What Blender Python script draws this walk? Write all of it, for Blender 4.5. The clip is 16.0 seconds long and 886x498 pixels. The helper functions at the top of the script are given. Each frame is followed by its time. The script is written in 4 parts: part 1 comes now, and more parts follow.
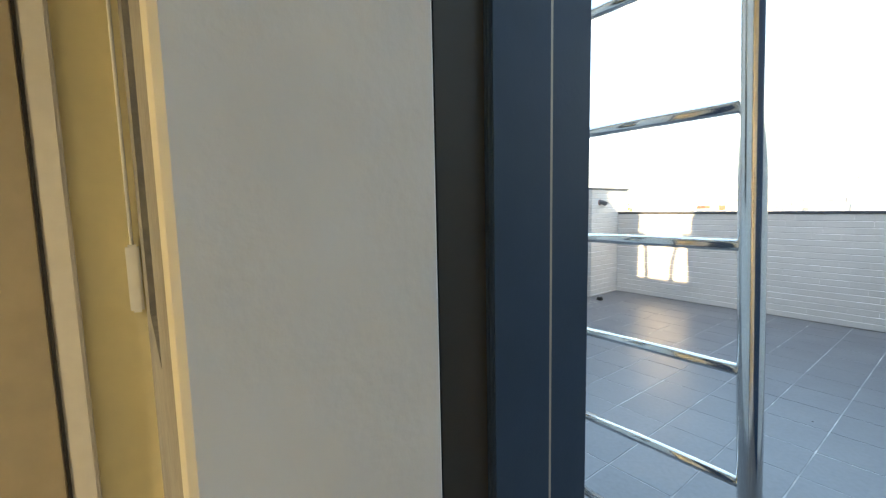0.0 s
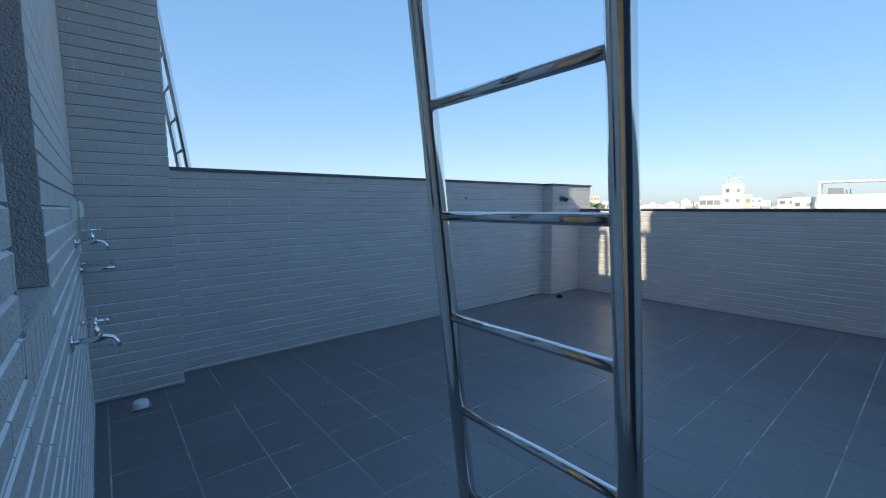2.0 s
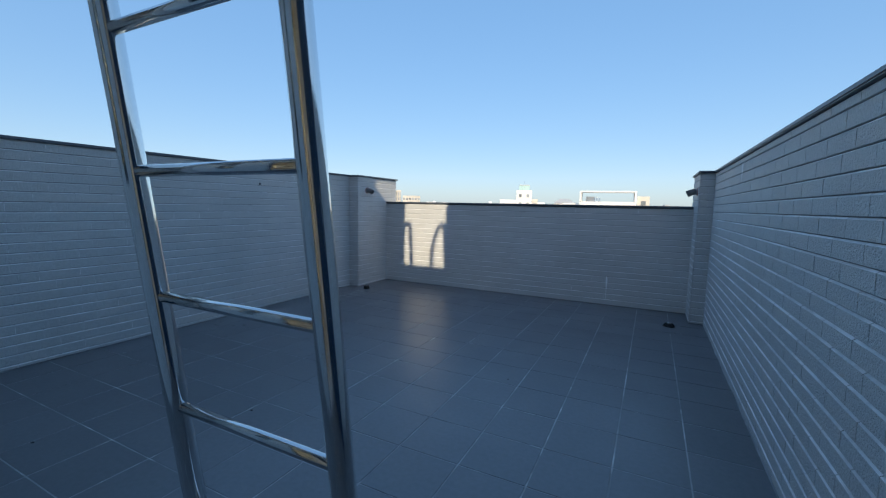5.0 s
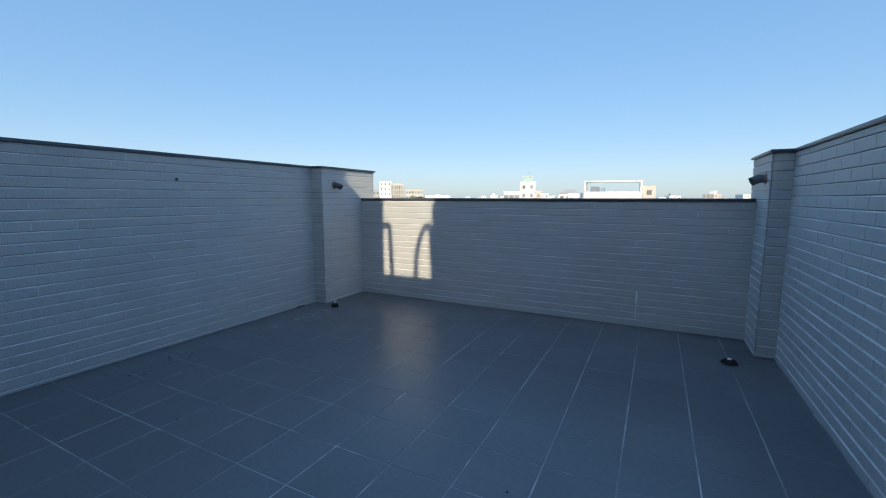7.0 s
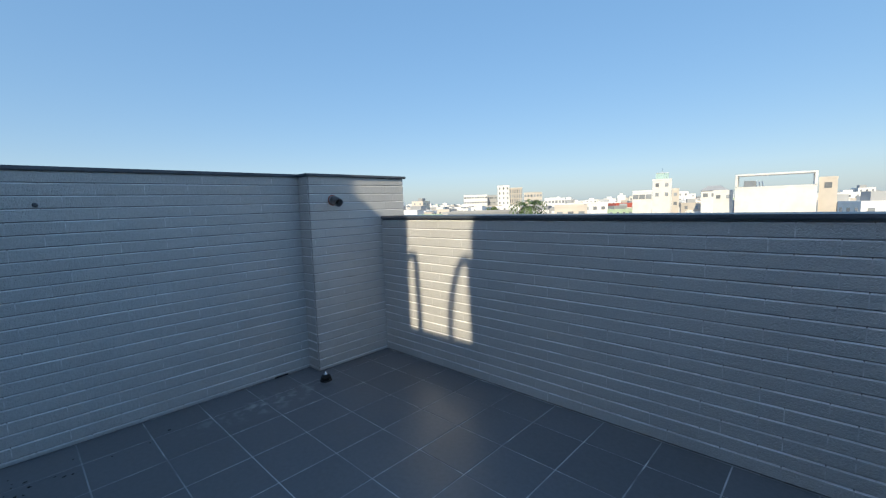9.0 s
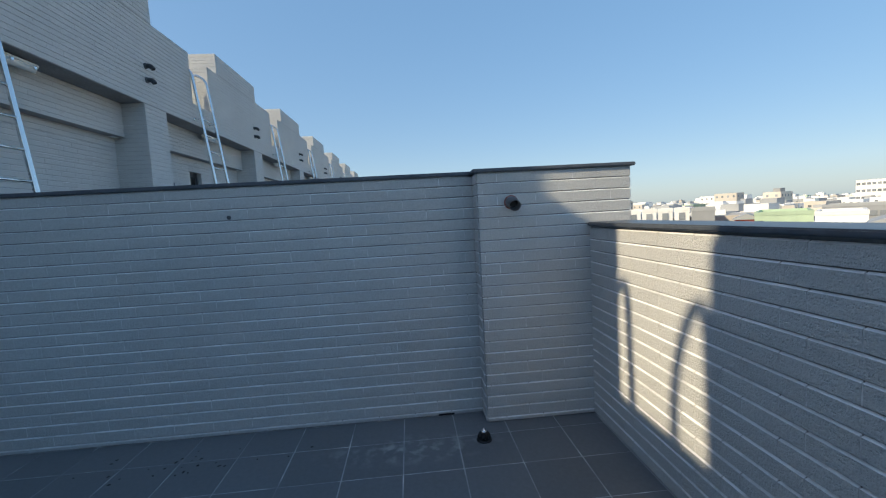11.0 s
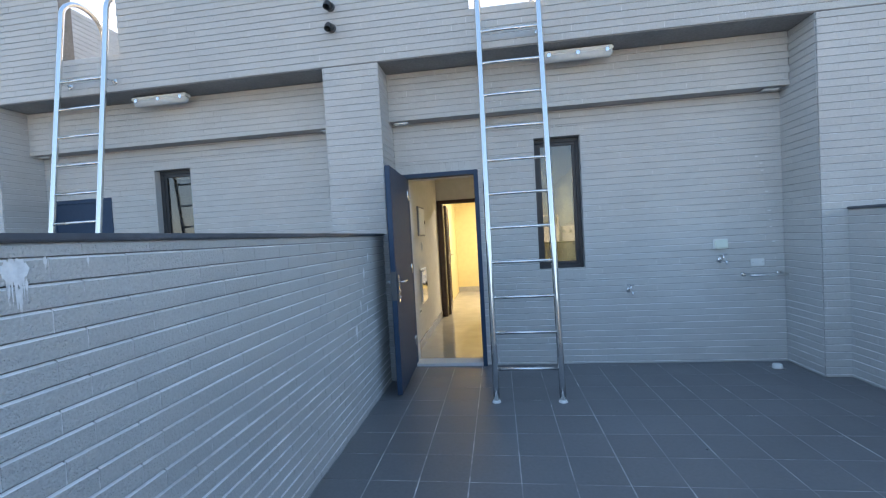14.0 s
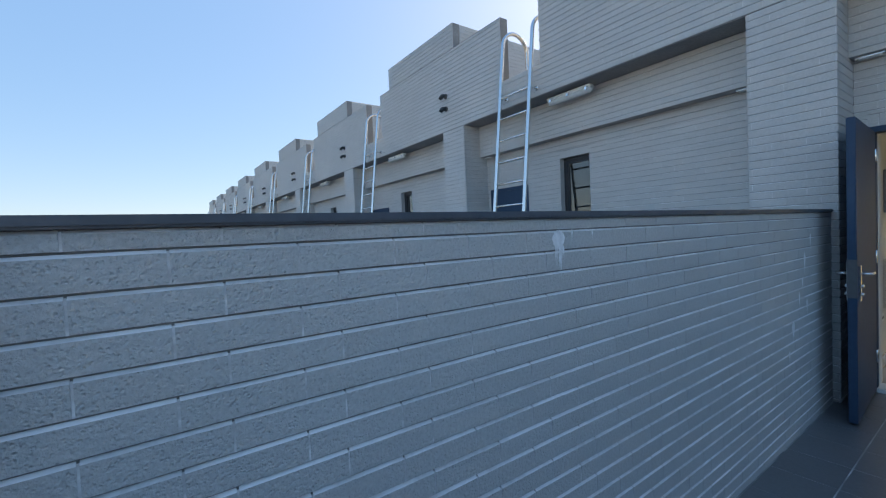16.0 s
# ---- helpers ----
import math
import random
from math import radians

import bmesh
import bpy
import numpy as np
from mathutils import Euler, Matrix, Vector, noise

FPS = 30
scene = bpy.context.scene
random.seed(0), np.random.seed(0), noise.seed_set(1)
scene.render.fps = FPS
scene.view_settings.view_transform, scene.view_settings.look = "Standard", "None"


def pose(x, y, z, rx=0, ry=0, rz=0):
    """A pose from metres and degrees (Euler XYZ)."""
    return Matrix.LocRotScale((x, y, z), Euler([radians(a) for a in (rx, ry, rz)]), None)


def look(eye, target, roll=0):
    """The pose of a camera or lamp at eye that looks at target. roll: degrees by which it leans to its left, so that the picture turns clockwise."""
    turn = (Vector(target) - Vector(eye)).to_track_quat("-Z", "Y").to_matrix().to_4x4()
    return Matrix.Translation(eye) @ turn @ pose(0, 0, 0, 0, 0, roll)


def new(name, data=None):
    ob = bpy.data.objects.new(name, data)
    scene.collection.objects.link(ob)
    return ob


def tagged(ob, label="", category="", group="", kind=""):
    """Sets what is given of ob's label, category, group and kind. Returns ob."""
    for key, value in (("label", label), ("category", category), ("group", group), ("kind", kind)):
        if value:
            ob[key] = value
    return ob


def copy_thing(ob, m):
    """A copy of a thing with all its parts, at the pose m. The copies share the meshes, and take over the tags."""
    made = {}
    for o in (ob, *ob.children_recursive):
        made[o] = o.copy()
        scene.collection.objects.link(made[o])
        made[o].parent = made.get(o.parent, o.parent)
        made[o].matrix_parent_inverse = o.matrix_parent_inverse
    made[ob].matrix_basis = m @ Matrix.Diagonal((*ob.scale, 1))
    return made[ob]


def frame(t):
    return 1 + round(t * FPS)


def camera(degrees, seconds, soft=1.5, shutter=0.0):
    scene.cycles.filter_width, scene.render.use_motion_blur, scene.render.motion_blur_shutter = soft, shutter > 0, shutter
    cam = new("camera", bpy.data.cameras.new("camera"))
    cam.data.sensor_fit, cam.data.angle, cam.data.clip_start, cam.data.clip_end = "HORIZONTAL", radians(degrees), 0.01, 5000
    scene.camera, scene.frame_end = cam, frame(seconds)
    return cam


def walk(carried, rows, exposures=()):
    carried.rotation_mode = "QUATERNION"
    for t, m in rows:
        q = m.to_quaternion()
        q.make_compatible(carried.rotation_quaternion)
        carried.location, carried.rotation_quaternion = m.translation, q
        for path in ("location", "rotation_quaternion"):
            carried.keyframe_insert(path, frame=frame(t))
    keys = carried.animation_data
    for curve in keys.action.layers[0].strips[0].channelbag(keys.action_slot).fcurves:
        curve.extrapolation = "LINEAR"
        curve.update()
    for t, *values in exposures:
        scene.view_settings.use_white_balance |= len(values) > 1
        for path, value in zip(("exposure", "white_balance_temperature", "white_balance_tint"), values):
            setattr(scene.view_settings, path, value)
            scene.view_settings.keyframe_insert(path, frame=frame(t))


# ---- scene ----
cam = camera(93.8, 16.0, 1.2)
PATH = [
    (0, (-0.73, -0.239, 1.278), (-2.321, 0.957, 1.076), -1.2),
    (0.2, (-0.722, -0.204, 1.285), (-2.322, 0.978, 1.078), -1.0),
    (0.5, (-0.706, -0.152, 1.295), (-2.32, 1.01, 1.089), -1.2),
    (1, (-0.675, -0.059, 1.234), (-2.302, 1.086, 1.026), -1.0),
    (1.5, (-0.665, 0.025, 1.21), (-2.267, 1.203, 1.002), -0.7),
    (2, (-0.667, 0.103, 1.206), (-2.201, 1.369, 1.0), -0.4),
    (2.5, (-0.659, 0.154, 1.163), (-2.088, 1.538, 0.96), 0.2),
    (3, (-0.618, 0.184, 1.135), (-1.91, 1.698, 0.935), 0.6),
    (3.5, (-0.567, 0.222, 1.15), (-1.711, 1.851, 0.954), 1.0),
    (4, (-0.55, 0.218, 1.153), (-1.549, 1.939, 0.957), 1.2),
    (4.5, (-0.491, 0.233, 1.112), (-1.388, 2.01, 0.914), 1.4),
    (7, (-0.816, 1.358, 1.152), (-1.723, 3.124, 0.91), 0.1),
    (7.5, (-0.892, 1.809, 1.192), (-1.865, 3.54, 0.953), -0.2),
    (8, (-1.006, 2.25, 1.216), (-2.071, 3.925, 0.977), -0.6),
    (10.5, (-1.516, 4.244, 1.245), (-3.418, 4.838, 1.079), -3.0),
    (11, (-1.651, 4.344, 1.241), (-3.639, 4.497, 1.08), -3.2),
    (11.5, (-1.704, 4.383, 1.268), (-3.662, 3.998, 1.14), -3.4),
    (12, (-1.654, 4.367, 1.311), (-3.411, 3.417, 1.208), -4.0),
    (12.5, (-1.5, 4.514, 1.358), (-2.859, 3.05, 1.258), -3.0),
    (13, (-1.339, 4.469, 1.373), (-2.188, 2.66, 1.289), -3.3),
    (13.5, (-1.239, 4.474, 1.394), (-1.521, 2.495, 1.328), -3.2),
    (14, (-1.132, 4.5, 1.428), (-0.866, 2.519, 1.369), -3.2),
    (14.5, (-1.054, 4.546, 1.457), (-0.289, 2.699, 1.399), -3.0),
    (15, (-0.965, 4.609, 1.466), (0.194, 2.98, 1.406), -2.9),
    (15.5, (-0.919, 4.692, 1.455), (0.529, 3.314, 1.389), -2.8),
    (16, (-0.867, 4.734, 1.437), (0.764, 3.579, 1.365), -2.6),
]
# exposure follows the clip's camera, which settles as it leaves the dark hall
walk(cam, [(t, look(e, g, r)) for t, e, g, r in PATH], exposures=[(0.0, 3.6, 7700, 10), (0.3, 3.35, 7400, 10), (0.6, 2.95, 7000, 10), (1.0, 2.3, 6000, 9), (1.4, 1.75, 5450, 8), (2.0, 1.6, 5400, 8), (3.0, 1.47, 5400, 8), (4.5, 1.45, 5400, 8), (8.0, 1.38, 5400, 7), (10.5, 1.27, 5600, 6), (11.5, 1.55, 5700, 8), (12.5, 2.05, 5900, 11), (13.5, 2.6, 6300, 14), (14.5, 2.4, 6300, 15), (15.3, 2.1, 6150, 14), (16.0, 1.72, 5800, 11)])

# ---- daylight ----
SUN = Vector((0.408, -1.0, 0.675)).normalized()
sun_el = math.asin(SUN.z)
sun_az = math.atan2(SUN.x, SUN.y)
world = bpy.data.worlds.new("sky")
scene.world = world
world.use_nodes = True
wn = world.node_tree
sky = wn.nodes.new("ShaderNodeTexSky")
sky.sky_type = "NISHITA"
sky.sun_disc = False
sky.sun_elevation = sun_el
sky.sun_rotation = sun_az
sky.air_density, sky.dust_density, sky.ozone_density = 1.0, 0.9, 2.5
soft = wn.nodes.new("ShaderNodeGamma")
soft.inputs["Gamma"].default_value = 0.34
rich = wn.nodes.new("ShaderNodeHueSaturation")
rich.inputs["Saturation"].default_value = 1.9
wn.links.new(sky.outputs[0], soft.inputs["Color"])
wn.links.new(soft.outputs["Color"], rich.inputs["Color"])
wn.links.new(rich.outputs["Color"], wn.nodes["Background"].inputs[0])
wn.nodes["Background"].inputs[1].default_value = 0.154
sun = new("sun", bpy.data.lights.new("sun", "SUN"))
sun.data.energy, sun.data.angle, sun.data.color = 2.0, radians(0.53), (1.0, 0.76, 0.46)
sun.matrix_world = look(SUN * 60, (0, 0, 0))

# ---- materials ----
def mat(name, col, rough=0.6, metal=0.0, vary=0.0, grain=0.0, gscale=60.0, stain=0.0, sscale=1.3, bump=0.0, bscale=80.0, bdist=0.002, spec=0.5, stain_col=None, rvary=0.0):
    m = bpy.data.materials.new(name)
    m.use_nodes = True
    n, l = m.node_tree.nodes, m.node_tree.links
    b = n["Principled BSDF"]
    b.inputs["Base Color"].default_value = (*col, 1)
    b.inputs["Roughness"].default_value = rough
    b.inputs["Metallic"].default_value = metal
    b.inputs["Specular IOR Level"].default_value = spec
    geo = n.new("ShaderNodeNewGeometry")
    out = None

    def noise_at(scale, detail=4.0):
        t = n.new("ShaderNodeTexNoise")
        t.inputs["Scale"].default_value = scale
        t.inputs["Detail"].default_value = detail
        l.new(geo.outputs["Position"], t.inputs["Vector"])
        return t.outputs["Fac"]

    def scaled(src, centre, amount):
        r = n.new("ShaderNodeMapRange")
        r.inputs["From Min"].default_value, r.inputs["From Max"].default_value = (0.25, 0.75) if centre else (0.0, 1.0)
        r.inputs["To Min"].default_value, r.inputs["To Max"].default_value = 1 - amount, 1 + amount
        l.new(src, r.inputs["Value"])
        return r.outputs["Result"]

    def times(a, c):
        x = n.new("ShaderNodeMath")
        x.operation = "MULTIPLY"
        l.new(a, x.inputs[0]), l.new(c, x.inputs[1])
        return x.outputs[0]

    if vary:
        info = n.new("ShaderNodeObjectInfo")
        add = n.new("ShaderNodeMath")
        add.operation = "ADD"
        l.new(info.outputs["Random"], add.inputs[0]), l.new(geo.outputs["Random Per Island"], add.inputs[1])
        fr = n.new("ShaderNodeMath")
        fr.operation = "FRACT"
        l.new(add.outputs[0], fr.inputs[0])
        out = scaled(fr.outputs[0], False, vary)
    if grain:
        g = scaled(noise_at(gscale), True, grain)
        out = times(out, g) if out else g
    if stain:
        s = scaled(noise_at(sscale, 6.0), True, stain)
        out = times(out, s) if out else s
    if out:
        mix = n.new("ShaderNodeVectorMath")
        mix.operation = "SCALE"
        mix.inputs[0].default_value = col
        l.new(out, mix.inputs["Scale"])
        colour = mix.outputs[0]
        if stain_col:
            ramp = n.new("ShaderNodeMapRange")
            ramp.inputs["From Min"].default_value, ramp.inputs["From Max"].default_value = 0.56, 0.72
            l.new(noise_at(sscale * 2.3, 7.0), ramp.inputs["Value"])
            mx = n.new("ShaderNodeMix")
            mx.data_type = "RGBA"
            mx.inputs["B"].default_value = (*stain_col, 1)
            mx_in = [s for s in mx.inputs if s.type == "RGBA"]
            mx_in[1].default_value = (*stain_col, 1)
            l.new(ramp.outputs["Result"], mx.inputs[0])
            l.new(colour, mx_in[0])
            colour = [s for s in mx.outputs if s.type == "RGBA"][0]
        l.new(colour, b.inputs["Base Color"])
    if rvary:
        rr = n.new("ShaderNodeMapRange")
        rr.inputs["From Min"].default_value, rr.inputs["From Max"].default_value = 0.3, 0.7
        rr.inputs["To Min"].default_value, rr.inputs["To Max"].default_value = max(0.02, rough - rvary), min(1, rough + rvary)
        l.new(noise_at(2.7, 6.0), rr.inputs["Value"])
        l.new(rr.outputs["Result"], b.inputs["Roughness"])
    if bump:
        bp = n.new("ShaderNodeBump")
        bp.inputs["Strength"].default_value, bp.inputs["Distance"].default_value = bump, bdist
        l.new(noise_at(bscale, 5.0), bp.inputs["Height"])
        l.new(bp.outputs[0], b.inputs["Normal"])
    return m


M_TILE = mat("split face wall tile", (0.60, 0.60, 0.585), 0.6, vary=0.028, grain=0.10, gscale=110, stain=0.07, sscale=0.9)


def split_face(m):
    """Pitted, broken-stone relief of the tile faces."""
    n, l = m.node_tree.nodes, m.node_tree.links
    b = n["Principled BSDF"]
    geo = n.new("ShaderNodeNewGeometry")
    rough_face = n.new("ShaderNodeTexNoise")
    rough_face.inputs["Scale"].default_value, rough_face.inputs["Detail"].default_value, rough_face.inputs["Roughness"].default_value = 95.0, 4.0, 0.62
    l.new(geo.outputs["Position"], rough_face.inputs["Vector"])
    pits = n.new("ShaderNodeTexVoronoi")
    pits.inputs["Scale"].default_value = 125.0
    l.new(geo.outputs["Position"], pits.inputs["Vector"])
    cup = n.new("ShaderNodeMapRange")
    cup.inputs["From Min"].default_value, cup.inputs["From Max"].default_value = 0.12, 0.42
    cup.inputs["To Min"].default_value, cup.inputs["To Max"].default_value = -0.30, 0.0
    l.new(pits.outputs["Distance"], cup.inputs["Value"])
    add = n.new("ShaderNodeMath")
    add.operation = "ADD"
    l.new(rough_face.outputs["Fac"], add.inputs[0]), l.new(cup.outputs["Result"], add.inputs[1])
    bp = n.new("ShaderNodeBump")
    bp.inputs["Strength"].default_value, bp.inputs["Distance"].default_value = 0.9, 0.0075
    l.new(add.outputs[0], bp.inputs["Height"])
    l.new(bp.outputs[0], b.inputs["Normal"])


split_face(M_TILE)


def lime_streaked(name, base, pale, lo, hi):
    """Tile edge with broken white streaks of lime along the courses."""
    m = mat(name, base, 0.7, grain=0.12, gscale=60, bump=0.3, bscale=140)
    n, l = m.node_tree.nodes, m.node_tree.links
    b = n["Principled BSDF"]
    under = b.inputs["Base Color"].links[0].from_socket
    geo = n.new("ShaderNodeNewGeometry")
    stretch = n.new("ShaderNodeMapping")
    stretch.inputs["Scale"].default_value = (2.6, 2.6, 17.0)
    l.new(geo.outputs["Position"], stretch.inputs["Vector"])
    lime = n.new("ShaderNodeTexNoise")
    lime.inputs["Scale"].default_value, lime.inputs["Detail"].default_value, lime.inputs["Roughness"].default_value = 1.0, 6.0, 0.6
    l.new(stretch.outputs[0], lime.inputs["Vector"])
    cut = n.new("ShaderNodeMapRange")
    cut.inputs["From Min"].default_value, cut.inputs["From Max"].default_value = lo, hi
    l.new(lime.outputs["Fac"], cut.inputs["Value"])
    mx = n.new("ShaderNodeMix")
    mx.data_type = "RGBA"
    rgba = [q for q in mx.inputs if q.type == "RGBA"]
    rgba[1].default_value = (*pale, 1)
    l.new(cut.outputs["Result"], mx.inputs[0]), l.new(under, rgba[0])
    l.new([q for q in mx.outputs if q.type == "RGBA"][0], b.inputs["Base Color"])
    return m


# top edges: base paler than the tile paints in sky light, streaks are lime
M_LIP = lime_streaked("limed sky-lightened tile edge", (0.72, 0.72, 0.715), (0.95, 0.95, 0.95), 0.45, 0.58)
M_UPRIGHT = lime_streaked("limed upright joint", (0.635, 0.63, 0.625), (0.9, 0.9, 0.89), 0.49, 0.64)
# grout colour darkened to deepen the shadow line under each course
M_GROUT = mat("joint-shaded cement grout", (0.26, 0.258, 0.255), 0.9, grain=0.15, gscale=40, stain=0.2, sscale=2.2, bump=0.4, bscale=200)
M_CAP = mat("charcoal coping", (0.095, 0.108, 0.13), 0.4, grain=0.15, gscale=30, stain=0.25, sscale=2.0, bump=0.2, bscale=150)
M_FLOOR = mat("slate porcelain", (0.15, 0.155, 0.167), 0.36, vary=0.06, grain=0.10, gscale=45, stain=0.10, sscale=1.1, bump=0.3, bscale=120, bdist=0.001, rvary=0.05, spec=0.9)
fn, fl = M_FLOOR.node_tree.nodes, M_FLOOR.node_tree.links
fb = fn["Principled BSDF"]
floor_colour = fb.inputs["Base Color"].links[0].from_socket
fg = fn.new("ShaderNodeNewGeometry")
mapping = fn.new("ShaderNodeMapping")
mapping.inputs["Location"].default_value = (3.80 / 0.16, -4.28 / 0.55, 0)
mapping.inputs["Scale"].default_value = (1 / 0.16, 1 / 0.55, 0)
fl.new(fg.outputs["Position"], mapping.inputs["Vector"])
ball = fn.new("ShaderNodeTexGradient")
ball.gradient_type = "SPHERICAL"
fl.new(mapping.outputs[0], ball.inputs[0])
scum = fn.new("ShaderNodeTexNoise")
scum.inputs["Scale"].default_value, scum.inputs["Detail"].default_value = 14.0, 8.0
fl.new(fg.outputs["Position"], scum.inputs["Vector"])
cut = fn.new("ShaderNodeMapRange")
cut.inputs["From Min"].default_value, cut.inputs["From Max"].default_value = 0.48, 0.68
fl.new(scum.outputs["Fac"], cut.inputs["Value"])
both = fn.new("ShaderNodeMath")
both.operation = "MULTIPLY"
fl.new(ball.outputs["Fac"], both.inputs[0]), fl.new(cut.outputs["Result"], both.inputs[1])
scum_mix = fn.new("ShaderNodeMix")
scum_mix.data_type = "RGBA"
frgba = [q for q in scum_mix.inputs if q.type == "RGBA"]
frgba[1].default_value = (0.5, 0.5, 0.49, 1)
fl.new(both.outputs[0], scum_mix.inputs[0]), fl.new(floor_colour, frgba[0])
fl.new([q for q in scum_mix.outputs if q.type == "RGBA"][0], fb.inputs["Base Color"])
M_FGROUT = mat("pale floor grout", (0.40, 0.405, 0.415), 0.9, grain=0.3, gscale=5, stain=0.45, sscale=2.6, stain_col=(0.8, 0.8, 0.79))
M_STEEL = mat("polished stainless steel", (0.78, 0.78, 0.77), 0.14, 1.0, grain=0.03, gscale=90, rvary=0.06)
M_CHROME = mat("chrome", (0.8, 0.8, 0.8), 0.12, 1.0, grain=0.06, gscale=60)
M_PLASTER = mat("painted render", (0.78, 0.77, 0.74), 0.75, grain=0.05, gscale=12, stain=0.06, bump=0.15, bscale=180)
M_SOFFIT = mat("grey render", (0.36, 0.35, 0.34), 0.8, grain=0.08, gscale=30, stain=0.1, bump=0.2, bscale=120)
M_DOOR = mat("blue grey door paint", (0.036, 0.066, 0.118), 0.6, grain=0.08, gscale=20, stain=0.1, bump=0.08, bscale=220, spec=0.3)
M_FRAME = mat("dark window frame", (0.03, 0.034, 0.042), 0.38, grain=0.1, gscale=20, stain=0.1)
M_WHITE = mat("white plastic", (0.86, 0.87, 0.85), 0.4, grain=0.04, gscale=30, stain=0.05)
M_LENS = mat("frosted cover", (0.66, 0.68, 0.68), 0.25, grain=0.05, gscale=40, stain=0.05)
M_GREENISH = mat("pale green plastic", (0.8, 0.87, 0.78), 0.35, grain=0.04, gscale=30)
M_PIPE = mat("grey plastic pipe", (0.10, 0.105, 0.11), 0.5, grain=0.1, gscale=30)
M_HOOD = mat("grey painted metal", (0.27, 0.27, 0.28), 0.4, grain=0.1, gscale=30)
M_SEAL = mat("red brown sealant", (0.30, 0.12, 0.09), 0.8, grain=0.3, gscale=60)
M_BLACK = mat("black iron", (0.03, 0.03, 0.03), 0.45, 0.3, grain=0.2, gscale=60)
M_INFLOOR = mat("polished beige tile", (0.5, 0.46, 0.38), 0.06, grain=0.06, gscale=3, stain=0.08, sscale=4)
M_YELLOW = mat("warm cream wall", (0.84, 0.70, 0.34), 0.8, grain=0.04, gscale=10, stain=0.04)
# lighter copy of the room's cream, making up for missing hall light
M_CREAM = mat("light-compensated cream hall paint", (0.88, 0.80, 0.52), 0.8, grain=0.04, gscale=10, stain=0.06)
M_BROWN = mat("dark brown timber", (0.06, 0.03, 0.02), 0.35, grain=0.3, gscale=18, stain=0.15)
M_TRIM = mat("dark bronze door trim", (0.045, 0.038, 0.028), 0.55, grain=0.1, gscale=20, stain=0.1)
M_TAUPE = mat("taupe door laminate", (0.42, 0.37, 0.28), 0.45, grain=0.06, gscale=14, stain=0.06)
M_SKIRT = mat("marble skirting", (0.5, 0.47, 0.42), 0.25, grain=0.12, gscale=14, stain=0.1)
M_CITYW = mat("white rendered facade", (0.82, 0.81, 0.78), 0.85, vary=0.10, grain=0.05, gscale=0.6, stain=0.1, sscale=0.15)
# tan is desaturated, so distance haze sits in the colour
M_CITYT = mat("haze-greyed tan rendered facade", (0.6, 0.55, 0.48), 0.85, vary=0.18, grain=0.06, gscale=0.5, stain=0.1, sscale=0.12)
M_CITYG = mat("grey concrete facade", (0.36, 0.37, 0.38), 0.85, vary=0.2, grain=0.06, gscale=0.5, stain=0.12, sscale=0.12)
M_CITYR = mat("red roofing sheet", (0.42, 0.10, 0.07), 0.7, vary=0.2, grain=0.1, gscale=0.8, stain=0.1, sscale=0.2)
M_CITYV = mat("pale green roofing sheet", (0.45, 0.56, 0.40), 0.7, vary=0.15, grain=0.06, gscale=0.8, stain=0.1, sscale=0.2)
M_ORANGE = mat("orange sheet", (0.65, 0.24, 0.07), 0.6, grain=0.06, gscale=0.8)
# glazing lightened in its colour to stand in for haze over the town
M_WIN = mat("haze-paled dark glazing", (0.26, 0.28, 0.3), 0.2, vary=0.4, grain=0.1, gscale=1)
M_GLASSGREEN = mat("green tinted glazing", (0.45, 0.62, 0.58), 0.2, grain=0.05, gscale=1)
M_GROUND = mat("town ground", (0.16, 0.16, 0.14), 0.95, grain=0.25, gscale=0.05, stain=0.3, sscale=0.012)
M_LEAF = mat("foliage", (0.10, 0.15, 0.045), 0.6, vary=0.35, grain=0.2, gscale=2)
M_TRUNK = mat("palm trunk", (0.2, 0.16, 0.11), 0.85, grain=0.25, gscale=6)
M_TANK = mat("steel water tank", (0.66, 0.67, 0.68), 0.22, 1.0, grain=0.05, gscale=4)
M_SPLASH = mat("pale cement splash", (0.92, 0.93, 0.94), 0.85, grain=0.15, gscale=60)
M_DEBRIS = mat("dry leaf bits", (0.03, 0.028, 0.025), 0.9, grain=0.3, gscale=50)

M_GLASS = bpy.data.materials.new("window glass")
M_GLASS.use_nodes = True
_b = M_GLASS.node_tree.nodes["Principled BSDF"]
_b.inputs["Base Color"].default_value = (0.12, 0.14, 0.14, 1)
_b.inputs["Roughness"].default_value = 0.01
_b.inputs["Transmission Weight"].default_value = 1.0
_b.inputs["IOR"].default_value = 2.0

M_CLEAR = M_GLASS.copy()
M_CLEAR.name = "clear glass"
M_CLEAR.node_tree.nodes["Principled BSDF"].inputs["Base Color"].default_value = (0.95, 0.97, 0.96, 1)
M_CLEAR.node_tree.nodes["Principled BSDF"].inputs["IOR"].default_value = 1.45
M_LAMP = bpy.data.materials.new("lit warm diffuser")
M_LAMP.use_nodes = True
_b = M_LAMP.node_tree.nodes["Principled BSDF"]
_b.inputs["Emission Color"].default_value = (1.0, 0.78, 0.45, 1)
_b.inputs["Emission Strength"].default_value = 4.0

